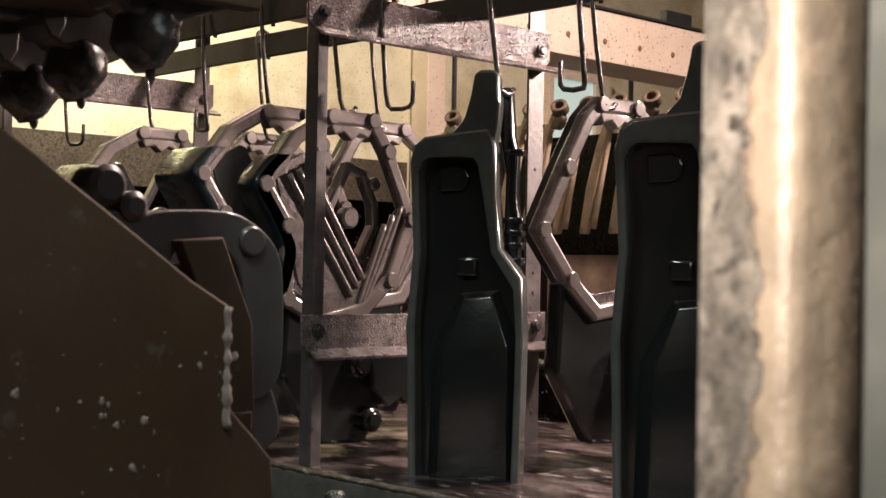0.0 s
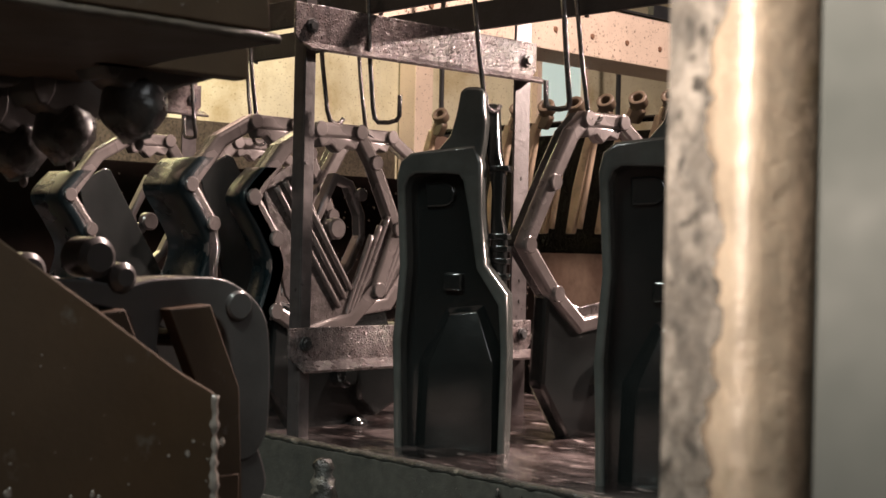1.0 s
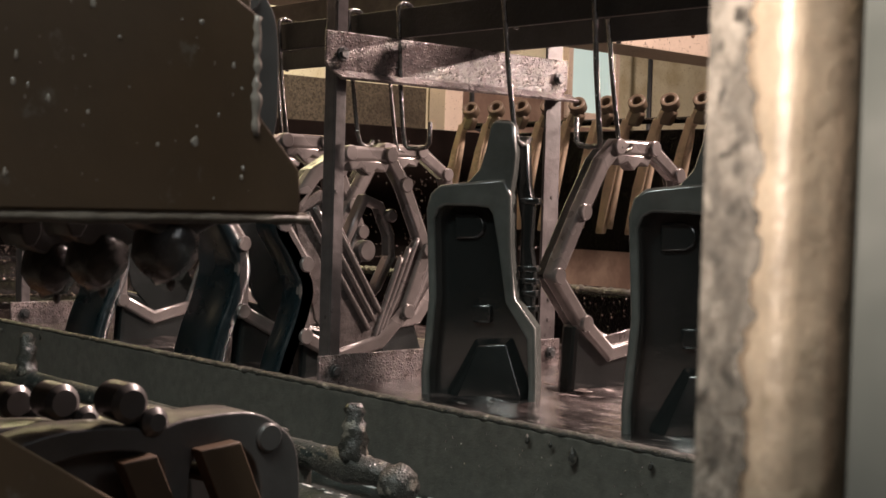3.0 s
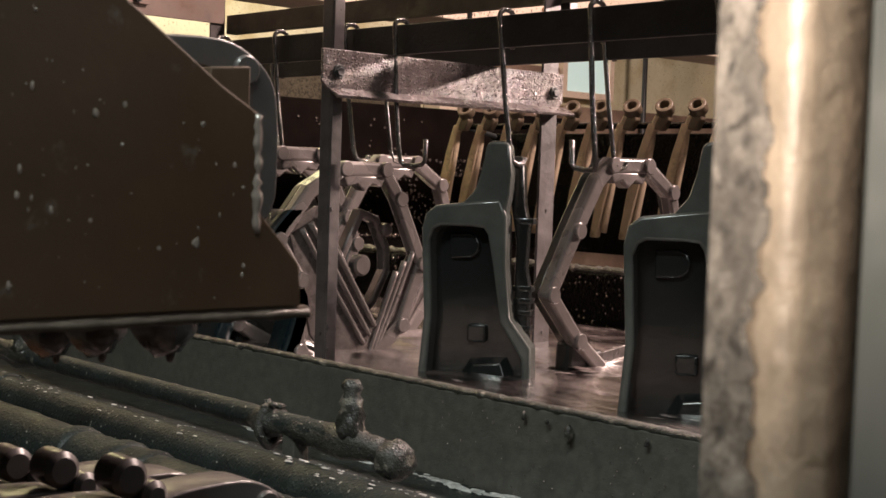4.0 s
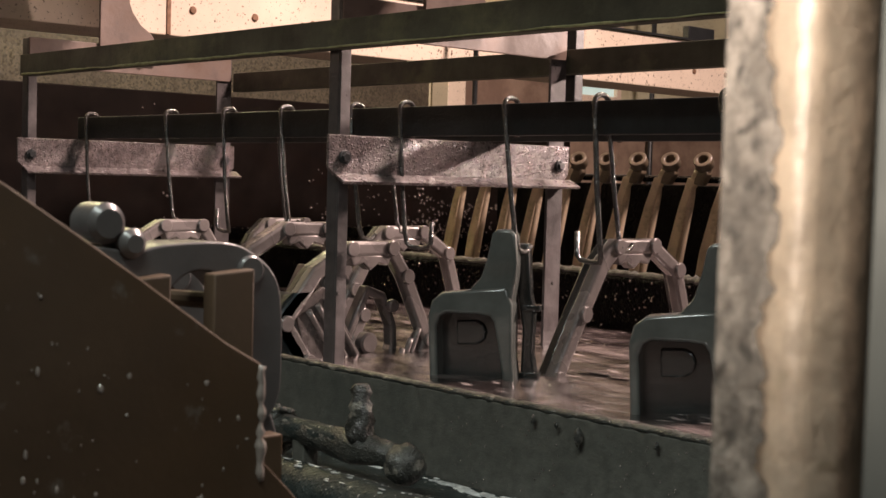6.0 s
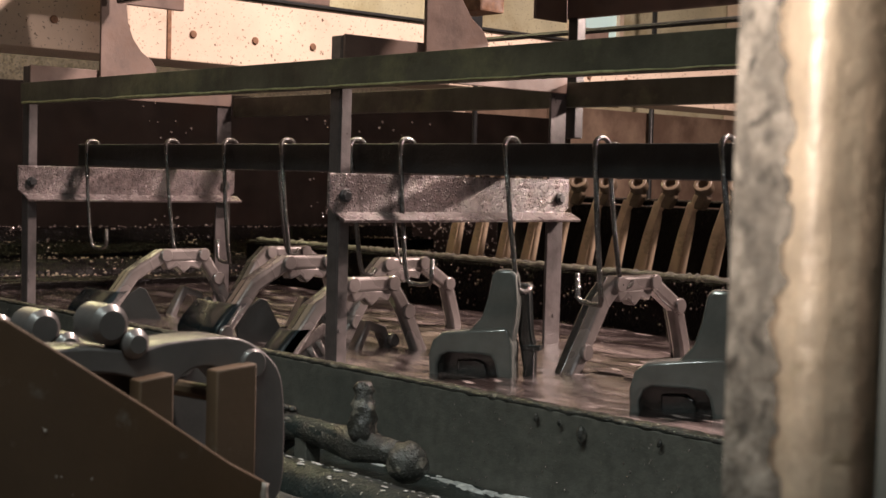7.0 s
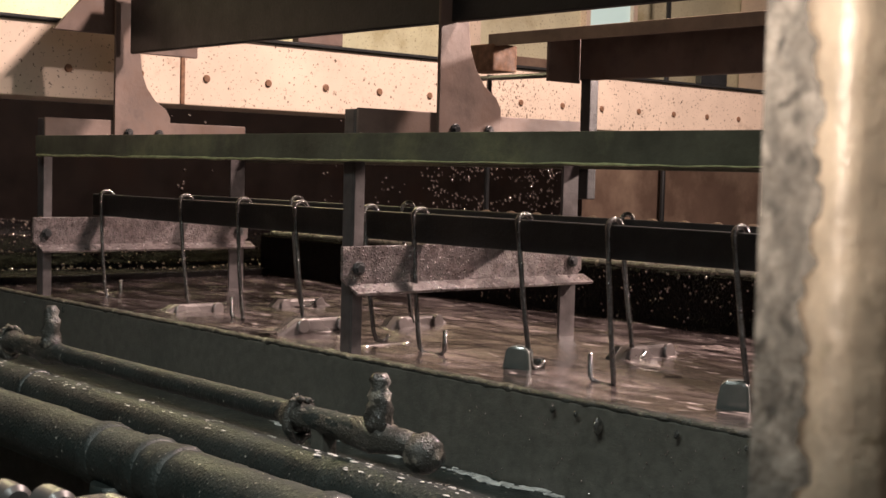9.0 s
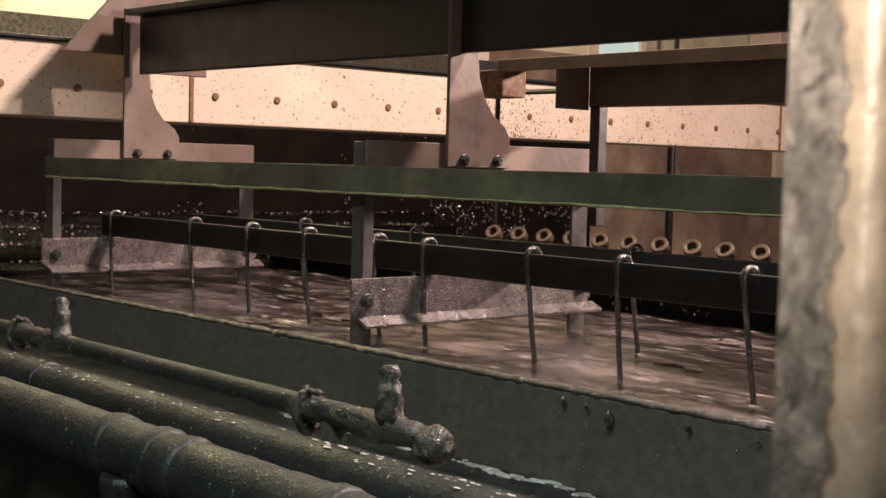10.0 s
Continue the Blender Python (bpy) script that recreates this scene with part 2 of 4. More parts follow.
def tube(bm, points, radius, sides=10, rough=0.0, closed_ends=True):
    """A round rod through the points; radius is a number or one per point."""
    pts = [Vector(p) for p in points]
    rad = radius if isinstance(radius, (list, tuple)) else [radius] * len(pts)
    last, prev = None, None
    for i, p in enumerate(pts):
        d = (pts[min(i + 1, len(pts) - 1)] - pts[max(i - 1, 0)]).normalized()
        if prev is None:
            u = d.orthogonal().normalized()
        else:
            u = (prev - d * prev.dot(d)).normalized()
        prev = u
        w = d.cross(u)
        ring = []
        for k in range(sides):
            a = 2 * math.pi * k / sides
            r = rad[i] * (1 + (rough * noise.noise(p * 90 + Vector((math.cos(a) * 2.1, math.sin(a) * 2.1, 5))) if rough else 0))
            ring.append(bm.verts.new(p + (u * math.cos(a) + w * math.sin(a)) * r))
        if last:
            for k in range(sides):
                bm.faces.new((last[k], last[(k + 1) % sides], ring[(k + 1) % sides], ring[k]))
        elif closed_ends:
            bm.faces.new(ring[::-1])
        last = ring
    if closed_ends:
        bm.faces.new(last)
    return bm


def disc(bm, c, axis, r, half, sides=16, bevel=0.0):
    d = Vector({"x": (1, 0, 0), "y": (0, 1, 0), "z": (0, 0, 1)}[axis])
    c = Vector(c)
    b = min(bevel, half * 0.8)
    if b:
        return tube(bm, [c - d * half, c - d * (half - b), c + d * (half - b), c + d * half], [r - b, r, r, r - b], sides)
    return tube(bm, [c - d * half, c + d * half], r, sides)


ICO = {}


def lump(bm, c, r, seed=0.0, rough=0.25, sx=1.0, sz=1.0, cuts=2):
    if cuts not in ICO:
        tmp = bmesh.new()
        bmesh.ops.create_icosphere(tmp, subdivisions=cuts, radius=1.0)
        tmp.verts.index_update()
        ICO[cuts] = ([v.co.normalized() for v in tmp.verts], [[v.index for v in f.verts] for f in tmp.faces])
        tmp.free()
    made = []
    for d in ICO[cuts][0]:
        k = r * (1 + rough * noise.noise(d * 2.3 + Vector((seed, seed * 1.7, 0))) + rough * 0.5 * noise.noise(d * 6.1 + Vector((seed, 0, 9))))
        made.append(bm.verts.new((c[0] + d.x * k * sx, c[1] + d.y * k, c[2] + d.z * k * sz)))
    for f in ICO[cuts][1]:
        bm.faces.new([made[q] for q in f])
    return bm


def bolt(parent, c, axis, r=0.009, label=""):
    bm = bmesh.new()
    disc(bm, c, axis, r, 0.007, 6, 0.002)
    disc(bm, c, axis, r * 1.35, 0.003, 14, 0.001)
    return part("bolt", bm, M_BAR, parent, label)


MOVING = []          # what sinks with the lowering gear

# ---------------------------------------------------------------- setting
floor = part("floor", boxed(-30, 30, -30, 30, -0.2, 0.0, 0), M_CONC)
tagged(floor, "dark stained concrete hall floor", "floor", kind="structure")
for nm, b in (("wall_west", (-7.2, -7.0, -7, 9)), ("wall_east", (5.0, 5.2, -7, 9)), ("wall_south", (-7.2, 5.2, -7.2, -7.0)), ("wall_north", (-7.2, 5.2, 9.0, 9.2))):
    w = part(nm, boxed(b[0], b[1], b[2], b[3], 0, 4.6, 0), M_CONC)
    tagged(w, "plain grey hall wall", "wall", kind="structure")
tagged(part("ceiling", boxed(-7.2, 5.2, -7.2, 9.2, 4.6, 4.75, 0), M_CONC), "dark hall ceiling", "ceiling", kind="structure")

# unseen slab added to keep the aisle lamp off the upper rack
tagged(part("lintel", boxed(-3.6, 0.3, 0.34, 0.46, 2.34, 4.6, 0.004), M_CONC), "unseen plain grey slab added to block the aisle lamp", "lintel", kind="structure")

# lit inner wall of the line with its wet brown lower panel
wall = part("wall_end", boxed(-4.35, -4.2, 0.4, 6.6, 1.62, 3.4, 0), M_WALL)
band = part("wall_band", boxed(-4.199, -4.185, 0.4, 3.74, 1.62, 1.84, 0.002), M_DIRT)
tagged(band, "speckled brown-green splash band of the wall", "wall", kind="structure")
tagged(wall, "cream painted end wall with brown paint spatter", "wall", kind="structure")
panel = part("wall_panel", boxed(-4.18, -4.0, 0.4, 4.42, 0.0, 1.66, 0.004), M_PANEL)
tagged(panel, "wet brown lower wall panel with beads, shade in its colour", "wall", kind="structure")


sheet = part("wall_sheet", boxed(-4.17, -4.02, 4.44, 6.6, 0.0, 1.72, 0.004), M_SHEET)
tagged(sheet, "beige stained wall sheet beside the panel", "wall", kind="structure")
upper = part("wall_upper_sheet", boxed(-4.199, -4.172, 3.87, 4.575, 1.665, 1.90, 0.003), M_SHEET)
tagged(upper, "brown stained sheet on the wall beside the stud", "wall", kind="structure")
for y0, y1, z0 in ((3.76, 3.86, 1.3), (5.80, 5.9, 1.2)):
    p = part("wall_stud", boxed(-4.19, -4.09 if y0 < 4 else -4.0, y0, y1, z0, 3.2, 0.003), M_CREAM)
    tagged(p, "cream wall stud with rust streaks", "stud", kind="structure")
for y in (4.95,):
    p = part("wall_pipe", tube(bmesh.new(), [(-3.98, y, 0.0), (-3.98, y, 2.4)], 0.012, 10), M_BAR, smooth=True)
    tagged(p, "thin dark upright pipe on the wall", "pipe")
for k, (y0, y1, z0, z1) in enumerate(((4.62, 4.92, 1.80, 2.30), (5.98, 6.3, 1.25, 2.25))):
    w = tagged(new("window_%d" % (k + 1)), "small pale blue window pane in the wall", "window", kind="structure")
    part("pane", boxed(-4.19, -4.012 if k else -4.185, y0, y1, z0, z1, 0.002), M_PANE, w)
    xf = -4.01 if k else -4.18
    part("window_frame", ring_slab(bmesh.new(), [(y0 - 0.03, z0 - 0.03), (y1 + 0.03, z0 - 0.03), (y1 + 0.03, z1 + 0.03), (y0 - 0.03, z1 + 0.03)], [(y0, z0), (y1, z0), (y1, z1), (y0, z1)], "x", xf - 0.02, xf + 0.015), M_CREAM, w)


def rough_strip(bm, p0, p1, r, n=160, sides=8, amount=0.35):
    a, b = Vector(p0), Vector(p1)
    pts = [a.lerp(b, i / n) for i in range(n + 1)]
    return tube(bm, pts, [r * (1 + amount * 0.6 * noise.noise(p * 55)) for p in pts], sides, rough=amount)


# ---- dip tank
tank = thing("dip_tank", "black coated dip tank with crusted rim, filled with grey paint", "tank")
part("front_wall", boxed(-3.35, 0.6, 1.125, 1.14, 0.0, 1.125, 0.002), M_TANK, tank)
part("back_wall", boxed(-3.35, 0.6, 2.27, 2.42, 0.0, 1.19, 0.01), M_WETSHADE, tank, "back wall dripping with wet paint, shade painted black")
part("end_wall", boxed(-3.35, -3.3, 1.14, 2.27, 0.0, 1.088, 0.004), M_WETSHADE, tank)
part("far_end_wall", boxed(0.55, 0.6, 1.14, 2.27, 0.0, 1.12, 0.004), M_TANK, tank)
bm = bmesh.new()
rough_strip(bm, (-3.35, 1.132, 1.127), (0.6, 1.132, 1.127), 0.0046, 1100, 8, 0.32)
for v in bm.verts:
    v.co.y = 1.132 + (v.co.y - 1.132) * 1.8
part("rim", bm, M_CRUST, tank, "lumpy grey crust along the rim", smooth=True)


def liquid():
    bm = bmesh.new()
    x0, x1, y0, y1, nx, ny = -3.3, 0.55, 1.14, 2.27, 330, 100
    rows = []
    for i in range(nx + 1):
        col = []
        for j in range(ny + 1):
            x, y = x0 + (x1 - x0) * i / nx, y0 + (y1 - y0) * j / ny
            z = 1.068 + 0.005 * noise.noise(Vector((x * 5, y * 12, 0))) + 0.0035 * noise.noise(Vector((x * 16, y * 36, 3)))
            col.append(bm.verts.new((x, y, z)))
        rows.append(col)
    for i in range(nx):
        for j in range(ny):
            bm.faces.new((rows[i][j], rows[i + 1][j], rows[i + 1][j + 1], rows[i][j + 1]))
    return bm


M_LIQUID = mat("grey_dip_paint", (0.030, 0.023, 0.022), 0.13, grain=16, grain_amount=0.4, stain=(13, 0.48, 0.66, (0.20, 0.164, 0.158)), spots=(55, 0.62, 0.69, (0.42, 0.36, 0.345)), bump=0.7, bump_scale=44, coat=0.9, along=0.3)
tagged(part("paint_bath", liquid(), M_LIQUID, smooth=True), "rippling grey-mauve paint bath with pale foam", "liquid", kind="structure")


def foam(k):
    """A flat raft of foam on the bath."""
    rr = random.Random(50 + k)
    bm = bmesh.new()
    for i in range(rr.randrange(5, 11)):
        lump(bm, (rr.gauss(0, 0.05), rr.gauss(0, 0.012), rr.uniform(0, 0.001)), rr.uniform(0.006, 0.016), i + k, 0.35, rr.uniform(1.4, 3.0), 0.04, 2)
    f = part("foam_raft", bm, M_FOAM, smooth=True)
    f.matrix_basis = pose(rr.uniform(-2.9, -0.5), rr.uniform(1.22, 2.1), 1.0715, 0, 0, rr.uniform(-20, 20))
    return tagged(f, "pale mauve foam raft drifting on the paint bath", "foam", "foam rafts", "stuff")


M_FOAM = mat("mauve_foam", (0.16, 0.13, 0.122), 0.2, grain=120, grain_amount=0.3, bump=0.5, bump_scale=150, coat=0.4)
FOAM = [foam(k) for k in range(16)]


# ---- rack
def angle_x(bm, x0, x1, y, z0, z1, flange=0.03, t=0.005):
    box(bm, x0, x1, y, y + t, z0, z1, 0.0012)
    box(bm, x0, x1, y + t, y + flange, z0, z0 + t, 0.0012)
    return bm


def rack():
    rk = thing("dipping_rack", "wet coated steel dipping rack with bolted cross plates", "rack")
    for x in (-0.613, -1.79, -2.967):
        for y in (1.382, 1.916):
            bm = bmesh.new()
            if y < 1.5:
                box(bm, x - 0.032, x - 0.005, y + 0.018, y + 0.024, 0.72, 2.10, 0.0015)
                box(bm, x - 0.005, x, y + 0.018, y + 0.040, 0.72, 2.10, 0.0015)
            else:
                box(bm, x - 0.006, x, y, y + 0.044, 0.72, 2.10, 0.0015)
                box(bm, x - 0.035, x - 0.006, y + 0.038, y + 0.044, 0.72, 2.10, 0.0015)
            for z in (1.36, 1.40, 1.60, 0.98, 1.13):
                disc(bm, (x + 0.0005, y + 0.024, z), "x", 0.0035, 0.0012, 8)
            part("upright", bm, M_RACK, rk)
        bm = bmesh.new()
        box(bm, x, x + 0.005, 1.40, 1.955, 2.035, 2.102, 0.0015)
        part("hanger_plate", bm, M_HANGER, rk, "brown primed top plate")
        for z, zt, zb in ((1.83, 1.868, 1.80), (1.295, 1.322, 1.262)):
            bm = bmesh.new()
            slab(bm, [(1.372, zt), (1.968, zt), (1.968, zb + 0.012), (1.955, zb), (1.385, zb), (1.372, zb + 0.012)], "x", x + 0.001, x + 0.007, 0.0015)
            slab(bm, [(x + 0.002, zb + 0.003), (x + 0.007, zb + 0.003), (x + 0.034, zb - 0.010), (x + 0.031, zb - 0.015)], "y", 1.385, 1.975, 0.001)
            part("cross_plate", bm, M_PLATE_WET, rk, "cross plate beaded with wet drops")
        for z in (1.83, 1.295):
            for y in (1.404, 1.938):
                bolt(rk, (x + 0.011, y, z), "x")
    for y in (1.376, 1.96):
        bm = bmesh.new()
        angle_x(bm, -2.96, 0.3, y, 2.01, 2.058)
        part("top_rail", bm, M_RAIL, rk, "green stained top angle rail")
    # pale yellow-green strip along the rail's lower edge, thinner to the right
    bm = bmesh.new()
    pts = [Vector((-2.95 + 2.1 * i / 260, 1.3755, 2.0125 + 0.0025 * noise.noise(Vector((i * 0.11, 3, 0))))) for i in range(261)]
    tube(bm, pts, [0.0012 + 0.0042 * max(0.0, noise.noise(Vector((i * 0.035, 0, 8))) + 0.45 - i / 420) for i in range(261)], 8, rough=0.4)
    tagged(part("residue", bm, M_GREENISH, rk, "pale yellow-green lumpy strip along the rail", smooth=True), kind="stuff")
    for y in (1.543, 1.787):
        bm = boxed(-3.0, 0.3, y, y + 0.012, 1.871, 1.923, 0.002)
        part("hook_bar", bm, M_BAR, rk, "black coated flat hook bar")
    # swan-necked gussets to the lifting beam
    for x in (-0.613, -1.79, -2.967):
        o = [(1.575, 2.06), (1.728, 2.06), (1.728, 2.115), (1.715, 2.135), (1.685, 2.155), (1.662, 2.185), (1.648, 2.22), (1.642, 2.27), (1.642, 2.42), (1.575, 2.42)]
        bm = bmesh.new()
        slab(bm, o, "x", x + 0.0055, x + 0.0135, 0.0015)
        g = part("hanger", bm, M_HANGER, rk, "swan-necked brown hanger plate")
        for y in (1.612, 1.695):
            bolt(rk, (x + 0.017, y, 2.073), "x", 0.008)
    return rk


RACK = rack()
MOVING.append(RACK)


def lifting_beam():
    b = thing("lifting_beam", "black steel lifting beam above the rack", "beam")
    part("web", boxed(-2.93, 0.4, 1.60, 1.615, 2.262, 2.40, 0.004), M_BAR, b)
    part("flange", boxed(-2.93, 0.4, 1.56, 1.66, 2.40, 2.415, 0.003), M_BAR, b)
    o = [(1.43, 2.31), (1.60, 2.31), (1.60, 2.27), (1.82, 2.27), (1.82, 2.66), (1.70, 2.66), (1.70, 2.56), (1.62, 2.52)]
    part("end_bracket", slab(bmesh.new(), o, "x", -2.995, -2.98, 0.002), M_HANGER, b, "brown stepped end bracket")
    return b


MOVING.append(lifting_beam())


def cream_beam():
    b = thing("cross_beam", "cream painted cross beam with rust stains and bolts", "beam")
    part("web", boxed(-3.16, -3.13, 0.3, 5.4, 2.158, 2.342, 0.003), M_CREAM, b)
    part("flange", boxed(-3.36, -3.16, 0.3, 5.4, 2.158, 2.168, 0.002), M_CREAM, b)
    for i in range(22):
        y = 0.74 + 0.2 * i
        part("bolt", disc(bmesh.new(), (-3.129, y, 2.232), "x", 0.0105, 0.004, 12, 0.002), M_RUST, b, "rusty bolt head")
    for y in (1.86, 4.55):
        part("seam", boxed(-3.131, -3.126, y, y + 0.012, 2.160, 2.340, 0.001), M_RUST, b, "rusty weld seam")
    rr = random.Random(31)
    bm = bmesh.new()
    for i in range(1500):
        y = rr.choice((rr.gauss(3.05, 0.14), rr.gauss(3.05, 0.14), rr.gauss(3.05, 0.14), rr.gauss(3.05, 0.14), rr.gauss(3.75, 0.2), rr.uniform(2.0, 5.3)))
        z = 2.162 + 0.175 * rr.random() ** 1.5
        lump(bm, (-3.1298, y, z), 0.0007 + 0.0026 * rr.random() ** 3, i, 0.4, 0.12, rr.uniform(0.9, 1.8), 1)
    tagged(part("paint_spatter", bm, M_SPATTER, b, "dark brown paint spatter"), kind="stuff")
    part("top_strip", boxed(-3.17, -3.12, 0.3, 5.4, 2.345, 2.353, 0.001), M_BAR, b)
    for i in range(9):
        part("block", boxed(-3.16, -3.13, 1.0 + 0.62 * i, 1.16 + 0.62 * i, 2.354, 2.40, 0.003), M_BAR if i % 2 else M_HANGER, b)
    return b


MOVING.append(cream_beam())


def top_angle():
    b = thing("rear_rail", "grey-brown rear channel rail", "beam")
    part("web", boxed(-1.82, 0.4, 1.985, 1.993, 2.185, 2.275, 0.003), M_HANGER, b)
    part("flange", boxed(-1.99, 0.4, 1.90, 1.985, 2.268, 2.275, 0.002), M_HANGER, b)
    part("lip", boxed(-1.99, 0.4, 1.894, 1.90, 2.255, 2.280, 0.002), M_LIP, b, "tan front lip")
    part("end_plate", boxed(-1.83, -1.822, 1.90, 1.99, 2.18, 2.268, 0.001), M_HANGER, b)
    part("foot_block", boxed(-2.06, -1.97, 1.89, 1.96, 2.205, 2.26, 0.004), M_RUST, b, "rusty foot block")
    part("stem", boxed(-1.815, -1.79, 1.985, 2.01, 1.95, 2.19, 0.002), M_BAR, b)
    return b


MOVING.append(top_angle())


# ---- hooks
def hook(x, y, side=-1.0, loaded=False):
    """An S hook over the bar at (x, y)."""
    h = thing("s_hook", "wet steel rod hook hanging from the hook bar", "hook", "hooks on the rack", (x, y, 1.93))
    pts = []
    for i in range(9):
        a = math.pi * i / 8
        pts.append((0, -0.016 * math.cos(a) + 0.0, 0.0 + 0.012 * math.sin(a) - 0.01))
    pts = [(0, 0.016, -0.06)] + pts[::-1]
    lean = 0.014 if loaded else 0.0
    pts += [(0.01 + lean * 0.6, -0.016, -0.14), (0.016 + lean, -0.012, -0.225)]
    if loaded:
        pts += [(0.017 + lean, -0.006, -0.242), (0.016 + lean, 0.008, -0.247), (0.015 + lean, 0.02, -0.244), (0.015 + lean, 0.026, -0.236)]
    else:
        pts += [(0.016 + side * 0.001, -0.008, -0.245), (0.016 + side * 0.006, -0.004, -0.252), (0.016 + side * 0.03, 0.0, -0.253), (0.016 + side * 0.049, 0.0, -0.250), (0.016 + side * 0.056, 0.0, -0.243), (0.016 + side * 0.057, 0.0, -0.207)]
    part("rod", tube(bmesh.new(), pts, 0.0043, 10), M_HOOK, h, smooth=True)
    MOVING.append(h)
    return h


for x, side in ((-1.34, -1), (-1.79, 1), (-2.349, -1), (-2.939, 1), (-0.86, -1)):
    hook(x, 1.549, side)
for x in (-1.11, -1.532, -1.93, -2.148, -2.577):
    hook(x, 1.549, loaded=True)
for x in (-1.522, -2.11, -0.95, -2.5):
    hook(x, 1.793, loaded=True)


# primer on the aisle side, with its cool shade painted as teal-black
M_WING = mat("wet_primer_cool_shade", (0.014, 0.027, 0.033), 0.3, grain=14, grain_amount=0.25, bump=0.1, bump_scale=40, coat=0.6)
# darker cast primer for the feet, holding the shade under the tray
M_FOOT = mat("wet_shaded_primer", (0.050, 0.047, 0.046), 0.3, grain=60, grain_amount=0.3, bump=0.25, bump_scale=90, coat=0.8)
# the primer as the cool aisle light tints it, put into the base colour
M_BOOTRIM = mat("wet_primer_cool_lit", (0.092, 0.102, 0.096), 0.22, grain=14, grain_amount=0.25, bump=0.03, bump_scale=30, coat=0.7)
# pitted primer, darker than the ribs to stand for shade on the web
M_WEB = mat("wet_pitted_primer_shade", (0.085, 0.074, 0.071), 0.3, metal=0.2, grain=60, grain_amount=0.35, bump=0.35, bump_scale=90, coat=0.8)
M_RING = mat("brown_ring_end", (0.13, 0.098, 0.068), 0.4, grain=30, grain_amount=0.35, bump=0.2, coat=0.3)
# shaded copy of the primer for recesses, side faces and legs
M_PARTSHADE = mat("wet_primer_in_shade", (0.015, 0.0175, 0.0175), 0.2, grain=14, grain_amount=0.15, bump=0.12, bump_scale=60, coat=0.7)


# ---- hung parts
HEX_LOW = [(-0.05, 0.0), (0.055, 0.0), (0.135, -0.05), (0.162, -0.13), (0.172, -0.19), (0.125, -0.29), (0.06, -0.372), (-0.05, -0.385), (-0.125, -0.325), (-0.205, -0.235), (-0.140, -0.120), (-0.088, -0.035)]
HEX_HIGH = [(-0.05, 0.0), (0.055, 0.0), (0.098, -0.06), (0.138, -0.14), (0.160, -0.188), (0.110, -0.310), (0.045, -0.368), (-0.06, -0.392), (-0.150, -0.345), (-0.152, -0.215), (-0.205, -0.14), (-0.13, -0.045)]


